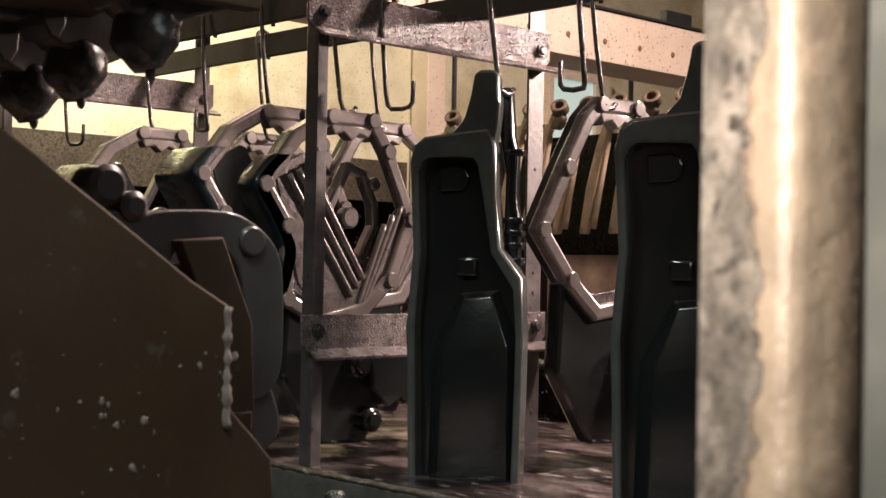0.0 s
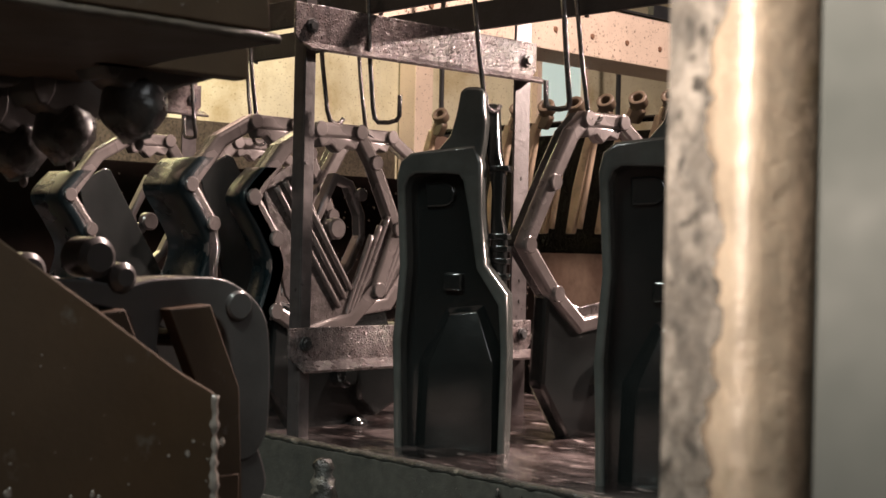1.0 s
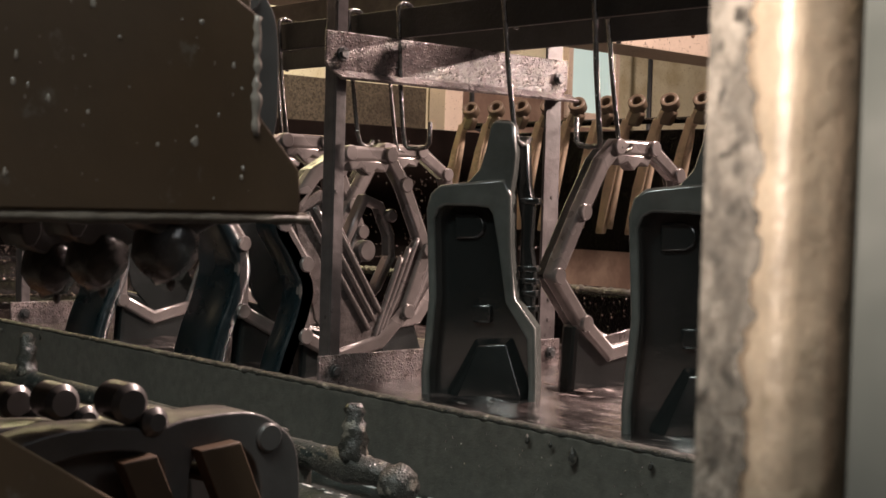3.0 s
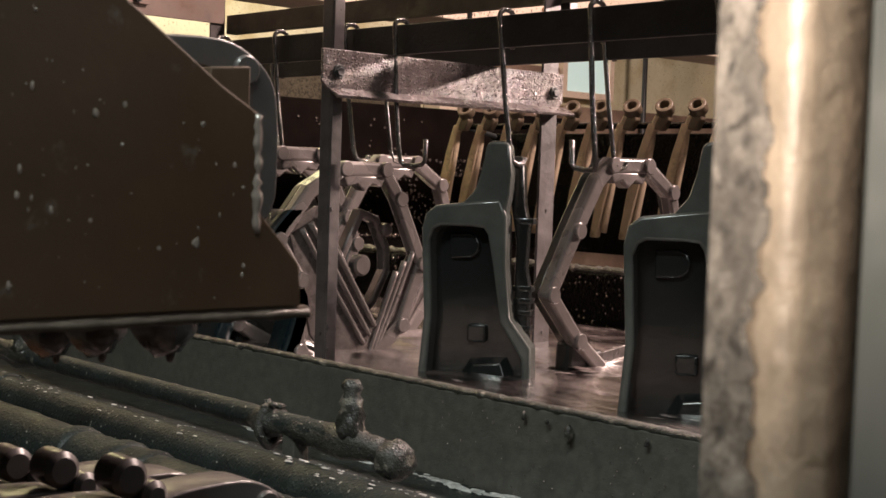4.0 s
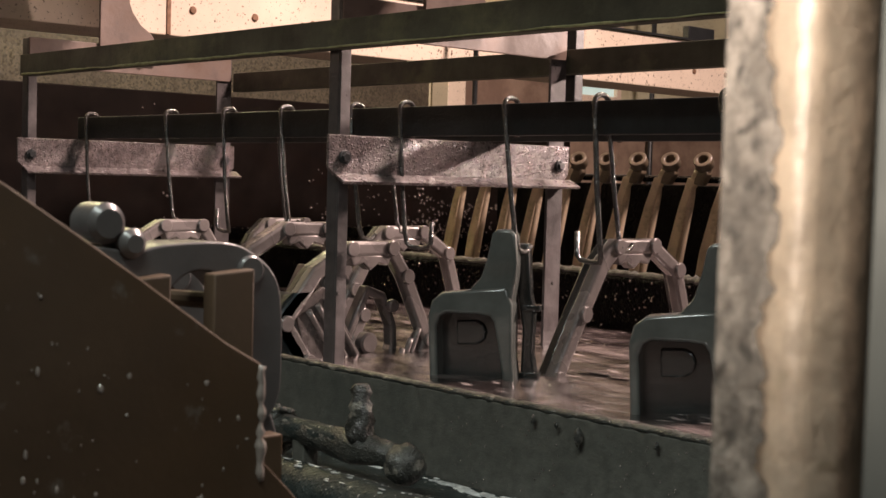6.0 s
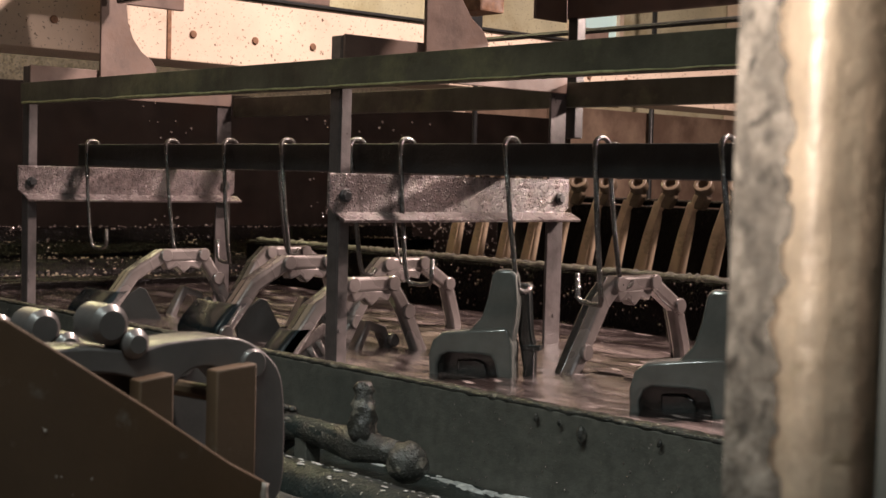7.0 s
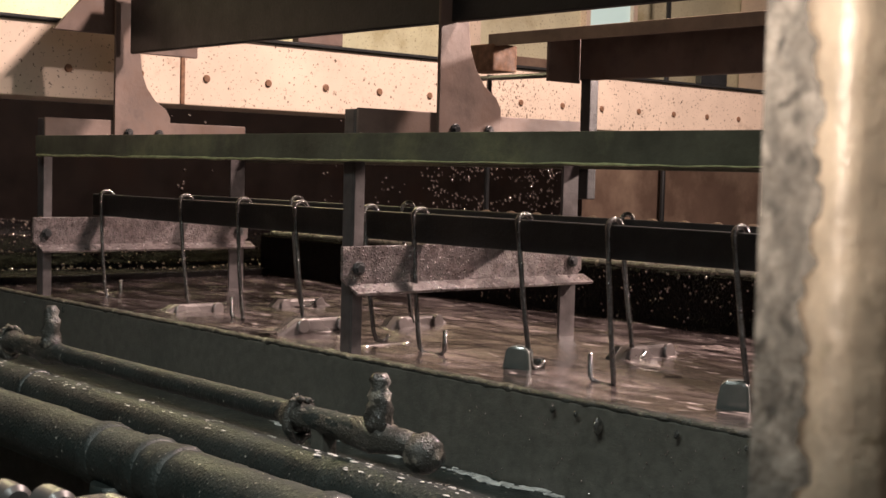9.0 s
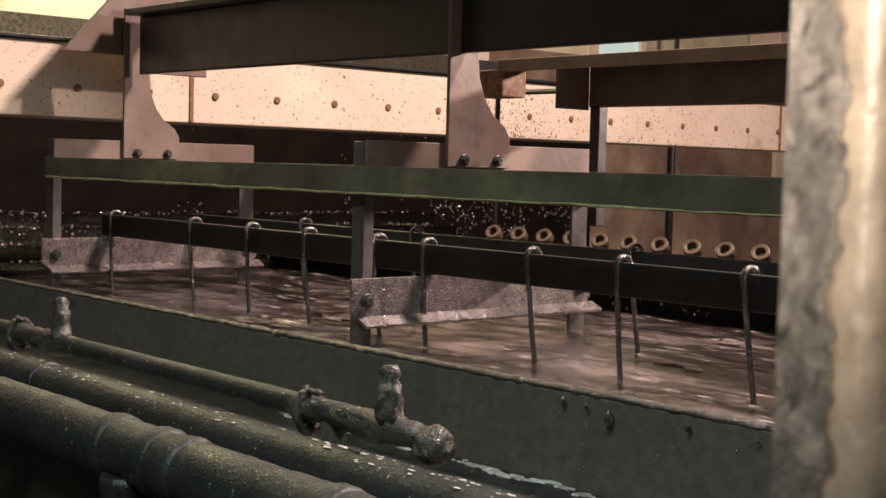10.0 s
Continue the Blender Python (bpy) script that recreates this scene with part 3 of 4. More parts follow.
def fork_arm(outer, wide, tail=True):
    """A stamped six-sided arm in the plane across the rack, hung by its crown."""
    t = thing("fork_arm", "glossy wet grey stamped arm with round pads hung on a hook", "metal part", "arms on the rack")
    inner = inset(outer, 0.0275)
    part("frame", ring_slab(bmesh.new(), outer, inner, "x", -0.011, 0.014, 0.006), M_PART, t)
    # the side turned from the flood is painted dark as its shade
    part("flange", ring_slab(bmesh.new(), inset(outer, 0.002), inset(outer, 0.012), "x", -0.028, -0.009, 0.003), M_PARTSHADE, t, "side flange with shade in its colour")
    pads = inset(outer, 0.0135)
    for k in (0, 1, 2, 4, 5, 8, 9, 10):
        part("pad", disc(bmesh.new(), (0.015, *pads[k]), "x", 0.0145, 0.005, 22, 0.002), M_PART, t)
    bm = slab(bmesh.new(), [(-0.05, -0.026), (0.05, -0.026), (0.04, -0.046), (0.018, -0.040), (0.0, -0.054), (-0.018, -0.040), (-0.04, -0.046)], "x", -0.014, 0.012, 0.003)
    part("saddle", bm, M_PART, t)
    # ribbed struts that meet at the foot
    for k in range(3 if tail and wide < 0.1 else 0):
        o = 0.021 * k
        pts = [(0.010, -0.100 - o * 0.9, -0.100 - o * 0.5), (0.008, -0.035 - o * 0.8, -0.195 - o * 0.6), (0.008, 0.035 - o * 0.6, -0.300 - o * 0.75)]
        part("rib", tube(bmesh.new(), catmull(pts, 5), 0.0056, 10), M_PART, t, smooth=True)
    for k in range(3):
        o = 0.020 * k
        pts = [(0.010, 0.122 - o, -0.165 - o * 0.9), (0.006, 0.085 - o * 0.8, -0.255 - o * 0.6), (0.006, 0.040 - o * 0.4, -0.345 - o * 0.2)]
        part("rib", tube(bmesh.new(), catmull(pts, 5), 0.0056, 10), M_PART, t, smooth=True)
    web = [(-0.165, -0.115), (-0.105, -0.080), (-0.090, -0.085), (0.040, -0.300), (0.080, -0.225), (0.115, -0.17), (0.14, -0.20), (0.10, -0.29), (0.05, -0.36), (-0.05, -0.375), (-0.11, -0.31), (-0.135, -0.22)]
    if not tail:
        web = [(0.02, -0.33), (0.075, -0.235), (0.115, -0.17), (0.14, -0.20), (0.10, -0.29), (0.05, -0.36), (-0.05, -0.375), (-0.09, -0.345)]
    # arms further left get the darker web, since they hang in shade
    part("web", slab(bmesh.new(), web, "x", 0.000, 0.006, 0.002), M_PARTSHADE if wide > 0.1 else M_WEB, t, "pitted web plate darkened for shade")
    # a smaller hoop behind, with its own pads
    if tail:
        loop = [(0.03, -0.085), (0.075, -0.10), (0.105, -0.16), (0.108, -0.205), (0.075, -0.265), (0.035, -0.30), (-0.005, -0.25), (-0.018, -0.175)]
        part("hoop", ring_slab(bmesh.new(), loop, inset(loop, 0.016), "x", -0.060, -0.034, 0.005), M_PART, t)
        for u, v in ((0.088, -0.125), (0.005, -0.205)):
            part("pad", disc(bmesh.new(), (-0.030, u, v), "x", 0.0125, 0.008, 20, 0.003), M_PART, t)
        part("boss", disc(bmesh.new(), (-0.022, 0.02, -0.19), "x", 0.020, 0.012, 22, 0.004), M_PART, t)
    # leg below the hexagon, its socket block and tubular bosses
    leg = [(-0.13, -0.315), (0.05, -0.36), (0.075, -0.43), (0.085, -0.545), (0.05, -0.60), (-0.05, -0.595), (-0.14, -0.47)]
    # leg, bushes and socket use the shaded copy of the primer
    part("leg", slab(bmesh.new(), leg, "x", -0.030, 0.004, 0.008), M_PARTSHADE, t, "wet leg with shade in its colour")
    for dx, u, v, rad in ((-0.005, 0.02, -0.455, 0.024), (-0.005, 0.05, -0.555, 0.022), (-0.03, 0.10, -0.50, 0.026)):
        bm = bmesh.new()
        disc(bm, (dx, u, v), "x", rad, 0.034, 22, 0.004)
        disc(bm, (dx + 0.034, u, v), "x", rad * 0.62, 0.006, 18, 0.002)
        part("bush", bm, M_PARTSHADE, t)
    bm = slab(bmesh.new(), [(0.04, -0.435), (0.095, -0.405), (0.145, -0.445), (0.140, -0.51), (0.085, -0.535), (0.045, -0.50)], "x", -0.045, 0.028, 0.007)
    part("socket", bm, M_PARTSHADE, t, "glossy socket block with shade in its colour")
    if not tail:
        return t
    # hollow wing on the aisle side: waisted, then flaring towards its foot
    prof = [(-0.165, -0.088), (-0.207, -0.140), (-0.176, -0.195), (-0.148, -0.250), (-0.160, -0.310), (-0.188, -0.380), (-0.205, -0.460), (-0.205, -0.600)]
    sm = [(q.y, q.z) for q in catmull([(0, u - 0.004, v) for u, v in prof], 5)]
    bm = bmesh.new()
    rows = [[bm.verts.new((x, u + dy, v)) for x, dy in ((-wide, 0.028), (0.002 - wide, 0.006), (0.008 - wide, 0.0), (0.0, 0.0), (0.010, 0.001), (0.014, 0.006), (0.014, 0.030))] for u, v in sm]
    for a, b in zip(rows, rows[1:]):
        for k in range(6):
            bm.faces.new((a[k], a[k + 1], b[k + 1], b[k]))
    bmesh.ops.solidify(bm, geom=bm.faces[:], thickness=0.003)
    part("wing", bm, M_WING, t, "waisted wing plate, its cool shade painted teal", smooth=True)
    return t


def boot_arm():
    t = thing("boot_arm", "glossy pan-shaped arm hung on a hook by its stalk, shade painted in", "metal part", "arms on the rack")

    def narrow(loop):
        return [(u * 0.885 - 0.0026, v) for u, v in loop]
    outer = narrow([(-0.108, -0.103), (-0.03, -0.094), (0.014, -0.090), (0.026, -0.118), (0.028, -0.20), (0.038, -0.281), (0.078, -0.327), (0.082, -0.42), (0.081, -0.50), (0.076, -0.73), (-0.125, -0.73), (-0.132, -0.49), (-0.136, -0.41), (-0.125, -0.286), (-0.134, -0.142), (-0.127, -0.117)])
    inner = narrow([(-0.098, -0.136), (-0.04, -0.136), (-0.016, -0.138), (-0.008, -0.148), (0.004, -0.20), (0.020, -0.288), (0.062, -0.345), (0.068, -0.42), (0.067, -0.50), (0.062, -0.72), (-0.110, -0.72), (-0.117, -0.49), (-0.120, -0.41), (-0.110, -0.286), (-0.117, -0.158), (-0.110, -0.142)])
    part("rim", ring_slab(bmesh.new(), outer, inner, "y", -0.040, 0.004, 0.005), M_BOOTRIM, t, "rounded rim tinted grey-green by painted cool light")
    mid = [((a[0] + b[0]) / 2, (a[1] + b[1]) / 2) for a, b in zip(outer, inner)]
    # pan, ridge and strap carry their shade in the near-black colour
    part("pan", slab(bmesh.new(), mid, "y", -0.004, 0.002), M_PARTSHADE, t, "recessed pan floor with shade in its colour")
    stalk = [(-0.056, -0.10), (-0.034, -0.075), (-0.024, -0.04), (-0.018, -0.004), (-0.010, 0.003), (0.014, 0.003), (0.022, -0.004), (0.026, -0.05), (0.024, -0.08), (0.018, -0.118)]
    part("stalk", slab(bmesh.new(), stalk, "y", -0.036, -0.006, 0.005), M_BOOTRIM, t, "stalk tinted grey-green by painted cool light")
    bm = bmesh.new()
    low = [(-0.042, -0.352), (0.022, -0.346), (0.056, -0.425), (0.058, -0.72), (-0.095, -0.72), (-0.088, -0.44)]
    high = [(-0.032, -0.022, -0.362), (0.014, -0.022, -0.356), (0.044, -0.034, -0.436), (0.046, -0.034, -0.72), (-0.070, -0.034, -0.72), (-0.062, -0.034, -0.446)]
    a = [bm.verts.new((u, -0.003, v)) for u, v in low]
    b = [bm.verts.new(q) for q in high]
    for i in range(6):
        bm.faces.new((a[i], a[(i + 1) % 6], b[(i + 1) % 6], b[i]))
    bm.faces.new((b[0], b[1], b[2], b[5]))
    bm.faces.new((b[5], b[2], b[3], b[4]))
    bmesh.ops.recalc_face_normals(bm, faces=bm.faces[:])
    bmesh.ops.bevel(bm, geom=[e for e in bm.edges if len(e.link_faces) == 2], offset=0.003, segments=3, profile=0.5, affect="EDGES", clamp_overlap=True)
    part("ridge", bm, M_PARTSHADE, t, "raised lower ridge", smooth=True)
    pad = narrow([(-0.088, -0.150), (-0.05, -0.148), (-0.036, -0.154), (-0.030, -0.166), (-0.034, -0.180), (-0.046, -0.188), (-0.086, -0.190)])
    part("pad", slab(bmesh.new(), pad, "y", -0.012, -0.003, 0.003), M_PARTSHADE, t)
    part("block", boxed(-0.046, -0.014, -0.016, -0.003, -0.325, -0.296, 0.004), M_PARTSHADE, t)
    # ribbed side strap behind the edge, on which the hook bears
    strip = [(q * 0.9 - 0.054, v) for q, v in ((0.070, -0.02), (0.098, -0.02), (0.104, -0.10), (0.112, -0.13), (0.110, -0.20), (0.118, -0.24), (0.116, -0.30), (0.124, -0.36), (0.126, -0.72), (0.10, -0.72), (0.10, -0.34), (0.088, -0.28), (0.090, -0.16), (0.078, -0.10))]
    part("side_strap", slab(bmesh.new(), strip, "y", 0.004, 0.028, 0.004), M_PARTSHADE, t)
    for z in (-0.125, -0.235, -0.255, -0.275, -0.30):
        part("rib", boxed(0.024, 0.056, 0.001, 0.031, z - 0.005, z + 0.005, 0.002), M_PARTSHADE, t)
    return t


_f = fork_arm(HEX_LOW, 0.045, False)
_f.matrix_basis = pose(-1.507, 1.83, 1.703)
MOVING.append(_f)
_h = fork_arm(HEX_HIGH, 0.045)
_h.matrix_basis = pose(-1.885, 1.545, 1.682)
MOVING.append(_h)
for p in ((-2.09, 1.80, 1.70), (-2.5, 1.80, 1.70)):
    MOVING.append(copy_thing(_f, pose(*p)))
_w = fork_arm(HEX_HIGH, 0.125)
tagged(_w, "glossy wet grey stamped arm with a broad wing painted in shade")
_w.matrix_basis = pose(-2.10, 1.56, 1.708)
MOVING.append(_w)
MOVING.append(copy_thing(_w, pose(-2.55, 1.56, 1.695)))
_b = boot_arm()
_b.matrix_basis = pose(-1.532, 1.55, 1.717, 0, 0, 30)
MOVING.append(_b)
MOVING.append(copy_thing(_b, pose(-1.11, 1.55, 1.717, 0, 0, 30)))


# ---- ochre arms behind
def ochre_arm():
    t = thing("forged_arm", "ochre coated forged arm with a ring end", "metal part", "forged arms behind the tank")
    bm = bmesh.new()
    pts = catmull([(-0.012, -0.004, -0.012), (-0.03, -0.004, -0.05), (-0.034, -0.004, -0.09), (-0.052, -0.004, -0.18), (-0.082, -0.004, -0.33)], 4)
    tube(bm, pts, [0.012] * 5 + [0.0085] * (len(pts) - 5), 10)
    part("near_leg", bm, M_GOLD, t, smooth=True)
    bm = bmesh.new()
    slab(bm, [(-0.040, -0.03), (-0.016, -0.035), (-0.040, -0.11), (-0.066, -0.22), (-0.098, -0.345), (-0.124, -0.345), (-0.102, -0.22), (-0.070, -0.11)], "y", -0.016, 0.002, 0.004)
    part("far_leg", bm, M_GOLD, t)
    part("neck", slab(bmesh.new(), [(-0.020, -0.004), (0.012, 0.006), (0.024, -0.020), (0.004, -0.052), (-0.034, -0.046)], "y", -0.014, 0.010, 0.005), M_RING, t)
    # hollow eye, tilted up
    circle = [(math.cos(2 * math.pi * i / 18), -math.sin(2 * math.pi * i / 18)) for i in range(18)]
    bm = ring_slab(bmesh.new(), [(0.025 * u, 0.025 * v) for u, v in circle], [(0.0135 * u, 0.0135 * v) for u, v in circle], "y", -0.016, 0.012, 0.003)
    bmesh.ops.transform(bm, matrix=pose(0.006, -0.006, 0.008, -38, 0, 18), verts=bm.verts[:])
    part("eye", bm, M_RING, t, "brown hollow eye")
    return t


_g = ochre_arm()
_g.matrix_basis = pose(-2.32, 2.84, 1.85)
MOVING.append(_g)
for k in range(-6, 6):
    if k:
        MOVING.append(copy_thing(_g, pose(-2.32 + 0.108 * k, 2.84, 1.85, 0, 0, 4 * math.sin(k * 2.1))))



bar = thing("link_bar", "dark wet bar that carries the link arms", "bar")
part("rod", tube(bmesh.new(), [(-3.02, 2.865, 1.815), (0.2, 2.865, 1.815)], 0.009, 10), M_WETSHADE, bar, smooth=True)
part("shelf", boxed(-3.02, 0.2, 3.0, 3.02, 1.45, 1.80, 0.003), M_WETSHADE, bar)
for x in (-3.0, 0.15):
    part("hanger_rod", tube(bmesh.new(), [(x, 2.87, 1.81), (x, 2.87, 2.30)], 0.008, 8), M_BAR, bar)
part("cross_tie", tube(bmesh.new(), [(-3.0, 2.865, 1.815), (-3.0, 3.005, 1.79)], 0.008, 8), M_BAR, bar)
part("tie", tube(bmesh.new(), [(-3.135, 2.87, 2.29), (0.16, 2.87, 2.29)], 0.008, 8), M_BAR, bar)
MOVING.append(bar)


# ---- pipes in front of the tank
def pipe(name, y, z, r, label, x0=-3.6, x1=0.6, n=300):
    p = thing(name, label, "pipe")
    pts = [(x0 + (x1 - x0) * i / n, y, z) for i in range(n + 1)]
    part("barrel", tube(bmesh.new(), pts, [r * (1 + 0.03 * noise.noise(Vector((q[0] * 9, y, z)))) for q in pts], 24, rough=0.045), M_PIPE, p, smooth=True)
    for x in (x0 + 0.1, x0 + 1.2, -0.9, x1 - 0.1):
        if x < x1:
            part("stand", boxed(x - 0.012, x + 0.012, y - 0.012, y + 0.012, 0.0, z - r * 0.6, 0.002), M_TANK, p)
    return p


def collar(p, x, y, z, r, w=0.02):
    pts = [(x - w + 2 * w * i / 6, y, z) for i in range(7)]
    part("collar", tube(bmesh.new(), pts, [r * k for k in (0.94, 1.03, 1.06, 1.05, 1.06, 1.03, 0.94)], 24, rough=0.05), M_PIPE, p, smooth=True)


def valve(p, x, y, z, end):
    body = part("valve", tube(bmesh.new(), [(x - 0.20 + 0.02 * i, y, z) for i in range(14)], [0.015, 0.019, 0.021, 0.016, 0.015, 0.017, 0.016, 0.017, 0.019, 0.022, 0.021, 0.017, 0.015, 0.016], 20, rough=0.35), M_CRUST, p, "valve body under thick paint crust", smooth=True)
    pts = [(x + 0.0015 * math.sin(i * 1.9), y - 0.004, z + 0.01 + 0.0085 * i) for i in range(9)]
    part("valve_stem", tube(bmesh.new(), pts, [0.018, 0.0175, 0.0150, 0.0155, 0.0130, 0.0135, 0.0105, 0.0120, 0.0075], 18, rough=0.5), M_CRUST, body, smooth=True)
    bm = bmesh.new()
    ring = [(x - 0.165, y + 0.0215 * math.cos(a), z - 0.004 + 0.025 * math.sin(a)) for a in [2 * math.pi * i / 20 for i in range(21)]]
    tube(bm, ring, 0.0062, 8, rough=0.7)
    for q in range(5):
        lump(bm, (x - 0.165 + 0.012 * math.sin(q * 2.3), y - 0.012 + 0.006 * q, z + 0.021 + 0.004 * math.sin(q)), 0.0055, q + x, 0.6, 1.2, 0.8, 2)
    part("hose_clamp", bm, M_CRUST, body, smooth=True)
    if end:
        part("end_plug", lump(bmesh.new(), (x + 0.078, y, z - 0.006), 0.0245, 2.0, 0.18, 1.0, 1.0, 3), M_CRUST, body, smooth=True)


feed = pipe("feed_pipe", 1.005, 1.068, 0.0155, "thin crusted feed pipe with two valves along the tank", x1=-1.24)
valve(feed, -1.226, 1.005, 1.066, True)
valve(feed, -2.093, 1.005, 1.068, False)
heat = pipe("heating_pipe", 0.955, 1.012, 0.033, "paint crusted heating pipe along the tank")
ret = pipe("return_pipe", 0.855, 0.995, 0.041, "paint crusted return pipe with collars and a branch")
for x in (-1.62, -1.50, -1.44, -2.3, -1.13):
    collar(ret, x, 0.855, 0.995, 0.0425)
part("branch", tube(bmesh.new(), [(-1.565, 0.84, 0.97 - 0.012 * i) for i in range(10)] + [(-1.565, 0.84, 0.4)], [0.034, 0.035, 0.034, 0.033, 0.036, 0.038, 0.037, 0.030, 0.026, 0.026, 0.026], 18, rough=0.1), M_PIPE, ret, smooth=True)
for x in (-0.75, -2.05):
    collar(heat, x, 0.955, 1.012, 0.0345, 0.012)

shelf = part("tank_ledge", boxed(-3.35, 0.6, 0.99, 1.124, 0.985, 1.016, 0.004), M_PIPE, tank, "crusted ledge below the tank wall")
bm = bmesh.new()
rr = random.Random(21)
for i in range(190):
    x = -1.6 + 1.3 * rr.random()
    y = 1.108 + 0.010 * noise.noise(Vector((x * 11, 0, 0))) + rr.gauss(0, 0.004)
    lump(bm, (x, min(y, 1.120), 1.0165), rr.uniform(0.0025, 0.0080), i, 0.6, rr.uniform(1.4, 3.2), 0.35, 1)
tagged(part("residue", bm, M_WHITE, tank, "white dried residue crust"), kind="stuff")
bm = bmesh.new()
rr = random.Random(5)
for i in range(420):
    x = rr.uniform(-2.9, -0.5)
    if noise.noise(Vector((x * 6, 2, 0))) < -0.05 and i % 4:
        continue
    y = rr.uniform(0.936, 0.980)
    lump(bm, (x, y, 1.012 + math.sqrt(0.0335 ** 2 - (y - 0.955) ** 2)), 0.0008 + 0.0030 * rr.random() ** 2.5, i, 0.5, rr.uniform(1.2, 3.2), 0.25, 1)
tagged(part("residue_flake", bm, M_WHITE, heat, "pale dried paint flakes"), kind="stuff")
bm = bmesh.new()
for i in range(260):
    x = rr.uniform(-3.2, -1.3)
    lump(bm, (x, 0.998 + rr.gauss(0, 0.004), 1.0165), rr.uniform(0.001, 0.0034), i, 0.6, rr.uniform(1.4, 3.4), 0.35, 1)
tagged(part("ledge_residue", bm, M_WHITE, tank, "pale residue line along the ledge"), kind="stuff")
bm = bmesh.new()
for i in range(12):
    x = rr.uniform(-3.2, 0.2)
    lump(bm, (x, 1.121 - rr.uniform(0, 0.003), 1.118 - rr.uniform(0, 0.006)), rr.uniform(0.0018, 0.0036), i, 0.3, 1.0, rr.uniform(1.0, 2.0), 1)
lump(bm, (-0.985, 1.118, 1.106), 0.006, 3.3, 0.2, 0.8, 1.8, 2)
tagged(part("drip", bm, M_CRUST, tank, "hanging paint drips", smooth=True), kind="stuff")


# ---- carriers passing before the tank
def carrier(z, lean):
    c = thing("carrier_plate", "brown coated carrier plate with two prongs", "plate", "carrier plates", (-0.615, 0, z))
    o = [(0.20, 0.0), (0.459, 0.0), (0.457, 0.024), (0.446, 0.036), (0.430, 0.052), (0.427, 0.108), (0.404, 0.121), (0.353, 0.156), (0.315, 0.181), (0.276, 0.206), (0.24, 0.222), (0.20, 0.232)]
    part("plate", slab(bmesh.new(), o, "x", 0.0, 0.005, 0.0012), M_BROWN, c)
    part("tray", slab(bmesh.new(), [(0.0035, 0.20), (0.0035, 0.466), (-0.10, 0.466), (-0.28, 0.492), (-0.48, 0.53), (-0.72, 0.57), (-0.72, 0.20)], "z", -0.006, 0.0, 0.0015), M_BROWN, c)
    for y0, y1, zt in ((0.437, 0.463, 0.146), (0.496, 0.529, 0.148)):
        o = [(y0 + lean * 0.03, 0.0), (y1 + lean * 0.03, 0.0), (y1 + lean * 0.025, 0.09), (y1, zt), (y0, zt - 0.003), (y0 + lean * 0.024, 0.09)]
        part("prong", slab(bmesh.new(), o, "x", -0.166, -0.152, 0.0015), M_BROWN, c)
    part("support_rod", tube(bmesh.new(), [(-0.16, 0.5125, 0.125), (-0.40, 0.5125, 0.115)], 0.006, 10), M_BROWN, c)
    part("prong_foot", boxed(-0.167, -0.151, 0.44, 0.555, -0.006, 0.03, 0.0015), M_BROWN, c)
    bm = bmesh.new()
    pts = [(0.004, 0.4268 + 0.0012 * noise.noise(Vector((i * 0.7, z, 0))), 0.042 + 0.0031 * i) for i in range(22)]
    tube(bm, pts, [0.0027 * (1 + 0.9 * noise.noise(Vector((i * 0.9, z, 4)))) for i in range(22)], 8)
    part("paint_run", bm, M_RUN, c, "glossy wet paint run on the edge", smooth=True)
    bm = bmesh.new()
    rough_strip(bm, (0.0055, 0.20, -0.004), (0.0055, 0.464, -0.004), 0.0025, 120, 8, 0.35)
    part("lip", bm, M_LIPEDGE, c, "grey crusted lower lip", smooth=True)
    rr = random.Random(int(z * 100))
    bm = bmesh.new()
    for i in range(70):
        y, zz = rr.uniform(0.26, 0.43), rr.uniform(0.006, 0.18)
        if zz < 0.195 - (y - 0.276) * 0.65 - 0.02:
            r = rr.choice((0.0004, 0.0004, 0.0006, 0.0010))
            lump(bm, (0.0052, y, zz), r, i, 0.1, 0.5, rr.choice((1, 1, 1.6, 2.6)), 2)
            if i % 6 == 0:
                lump(bm, (0.0051, y + 0.012, zz), rr.uniform(0.0010, 0.0022), i, 0.5, 0.04, rr.uniform(1.0, 1.8), 2)
    tagged(part("droplet", bm, M_RUN, c, "pale wet droplets", smooth=True), kind="stuff")
    MOVING.append(c)


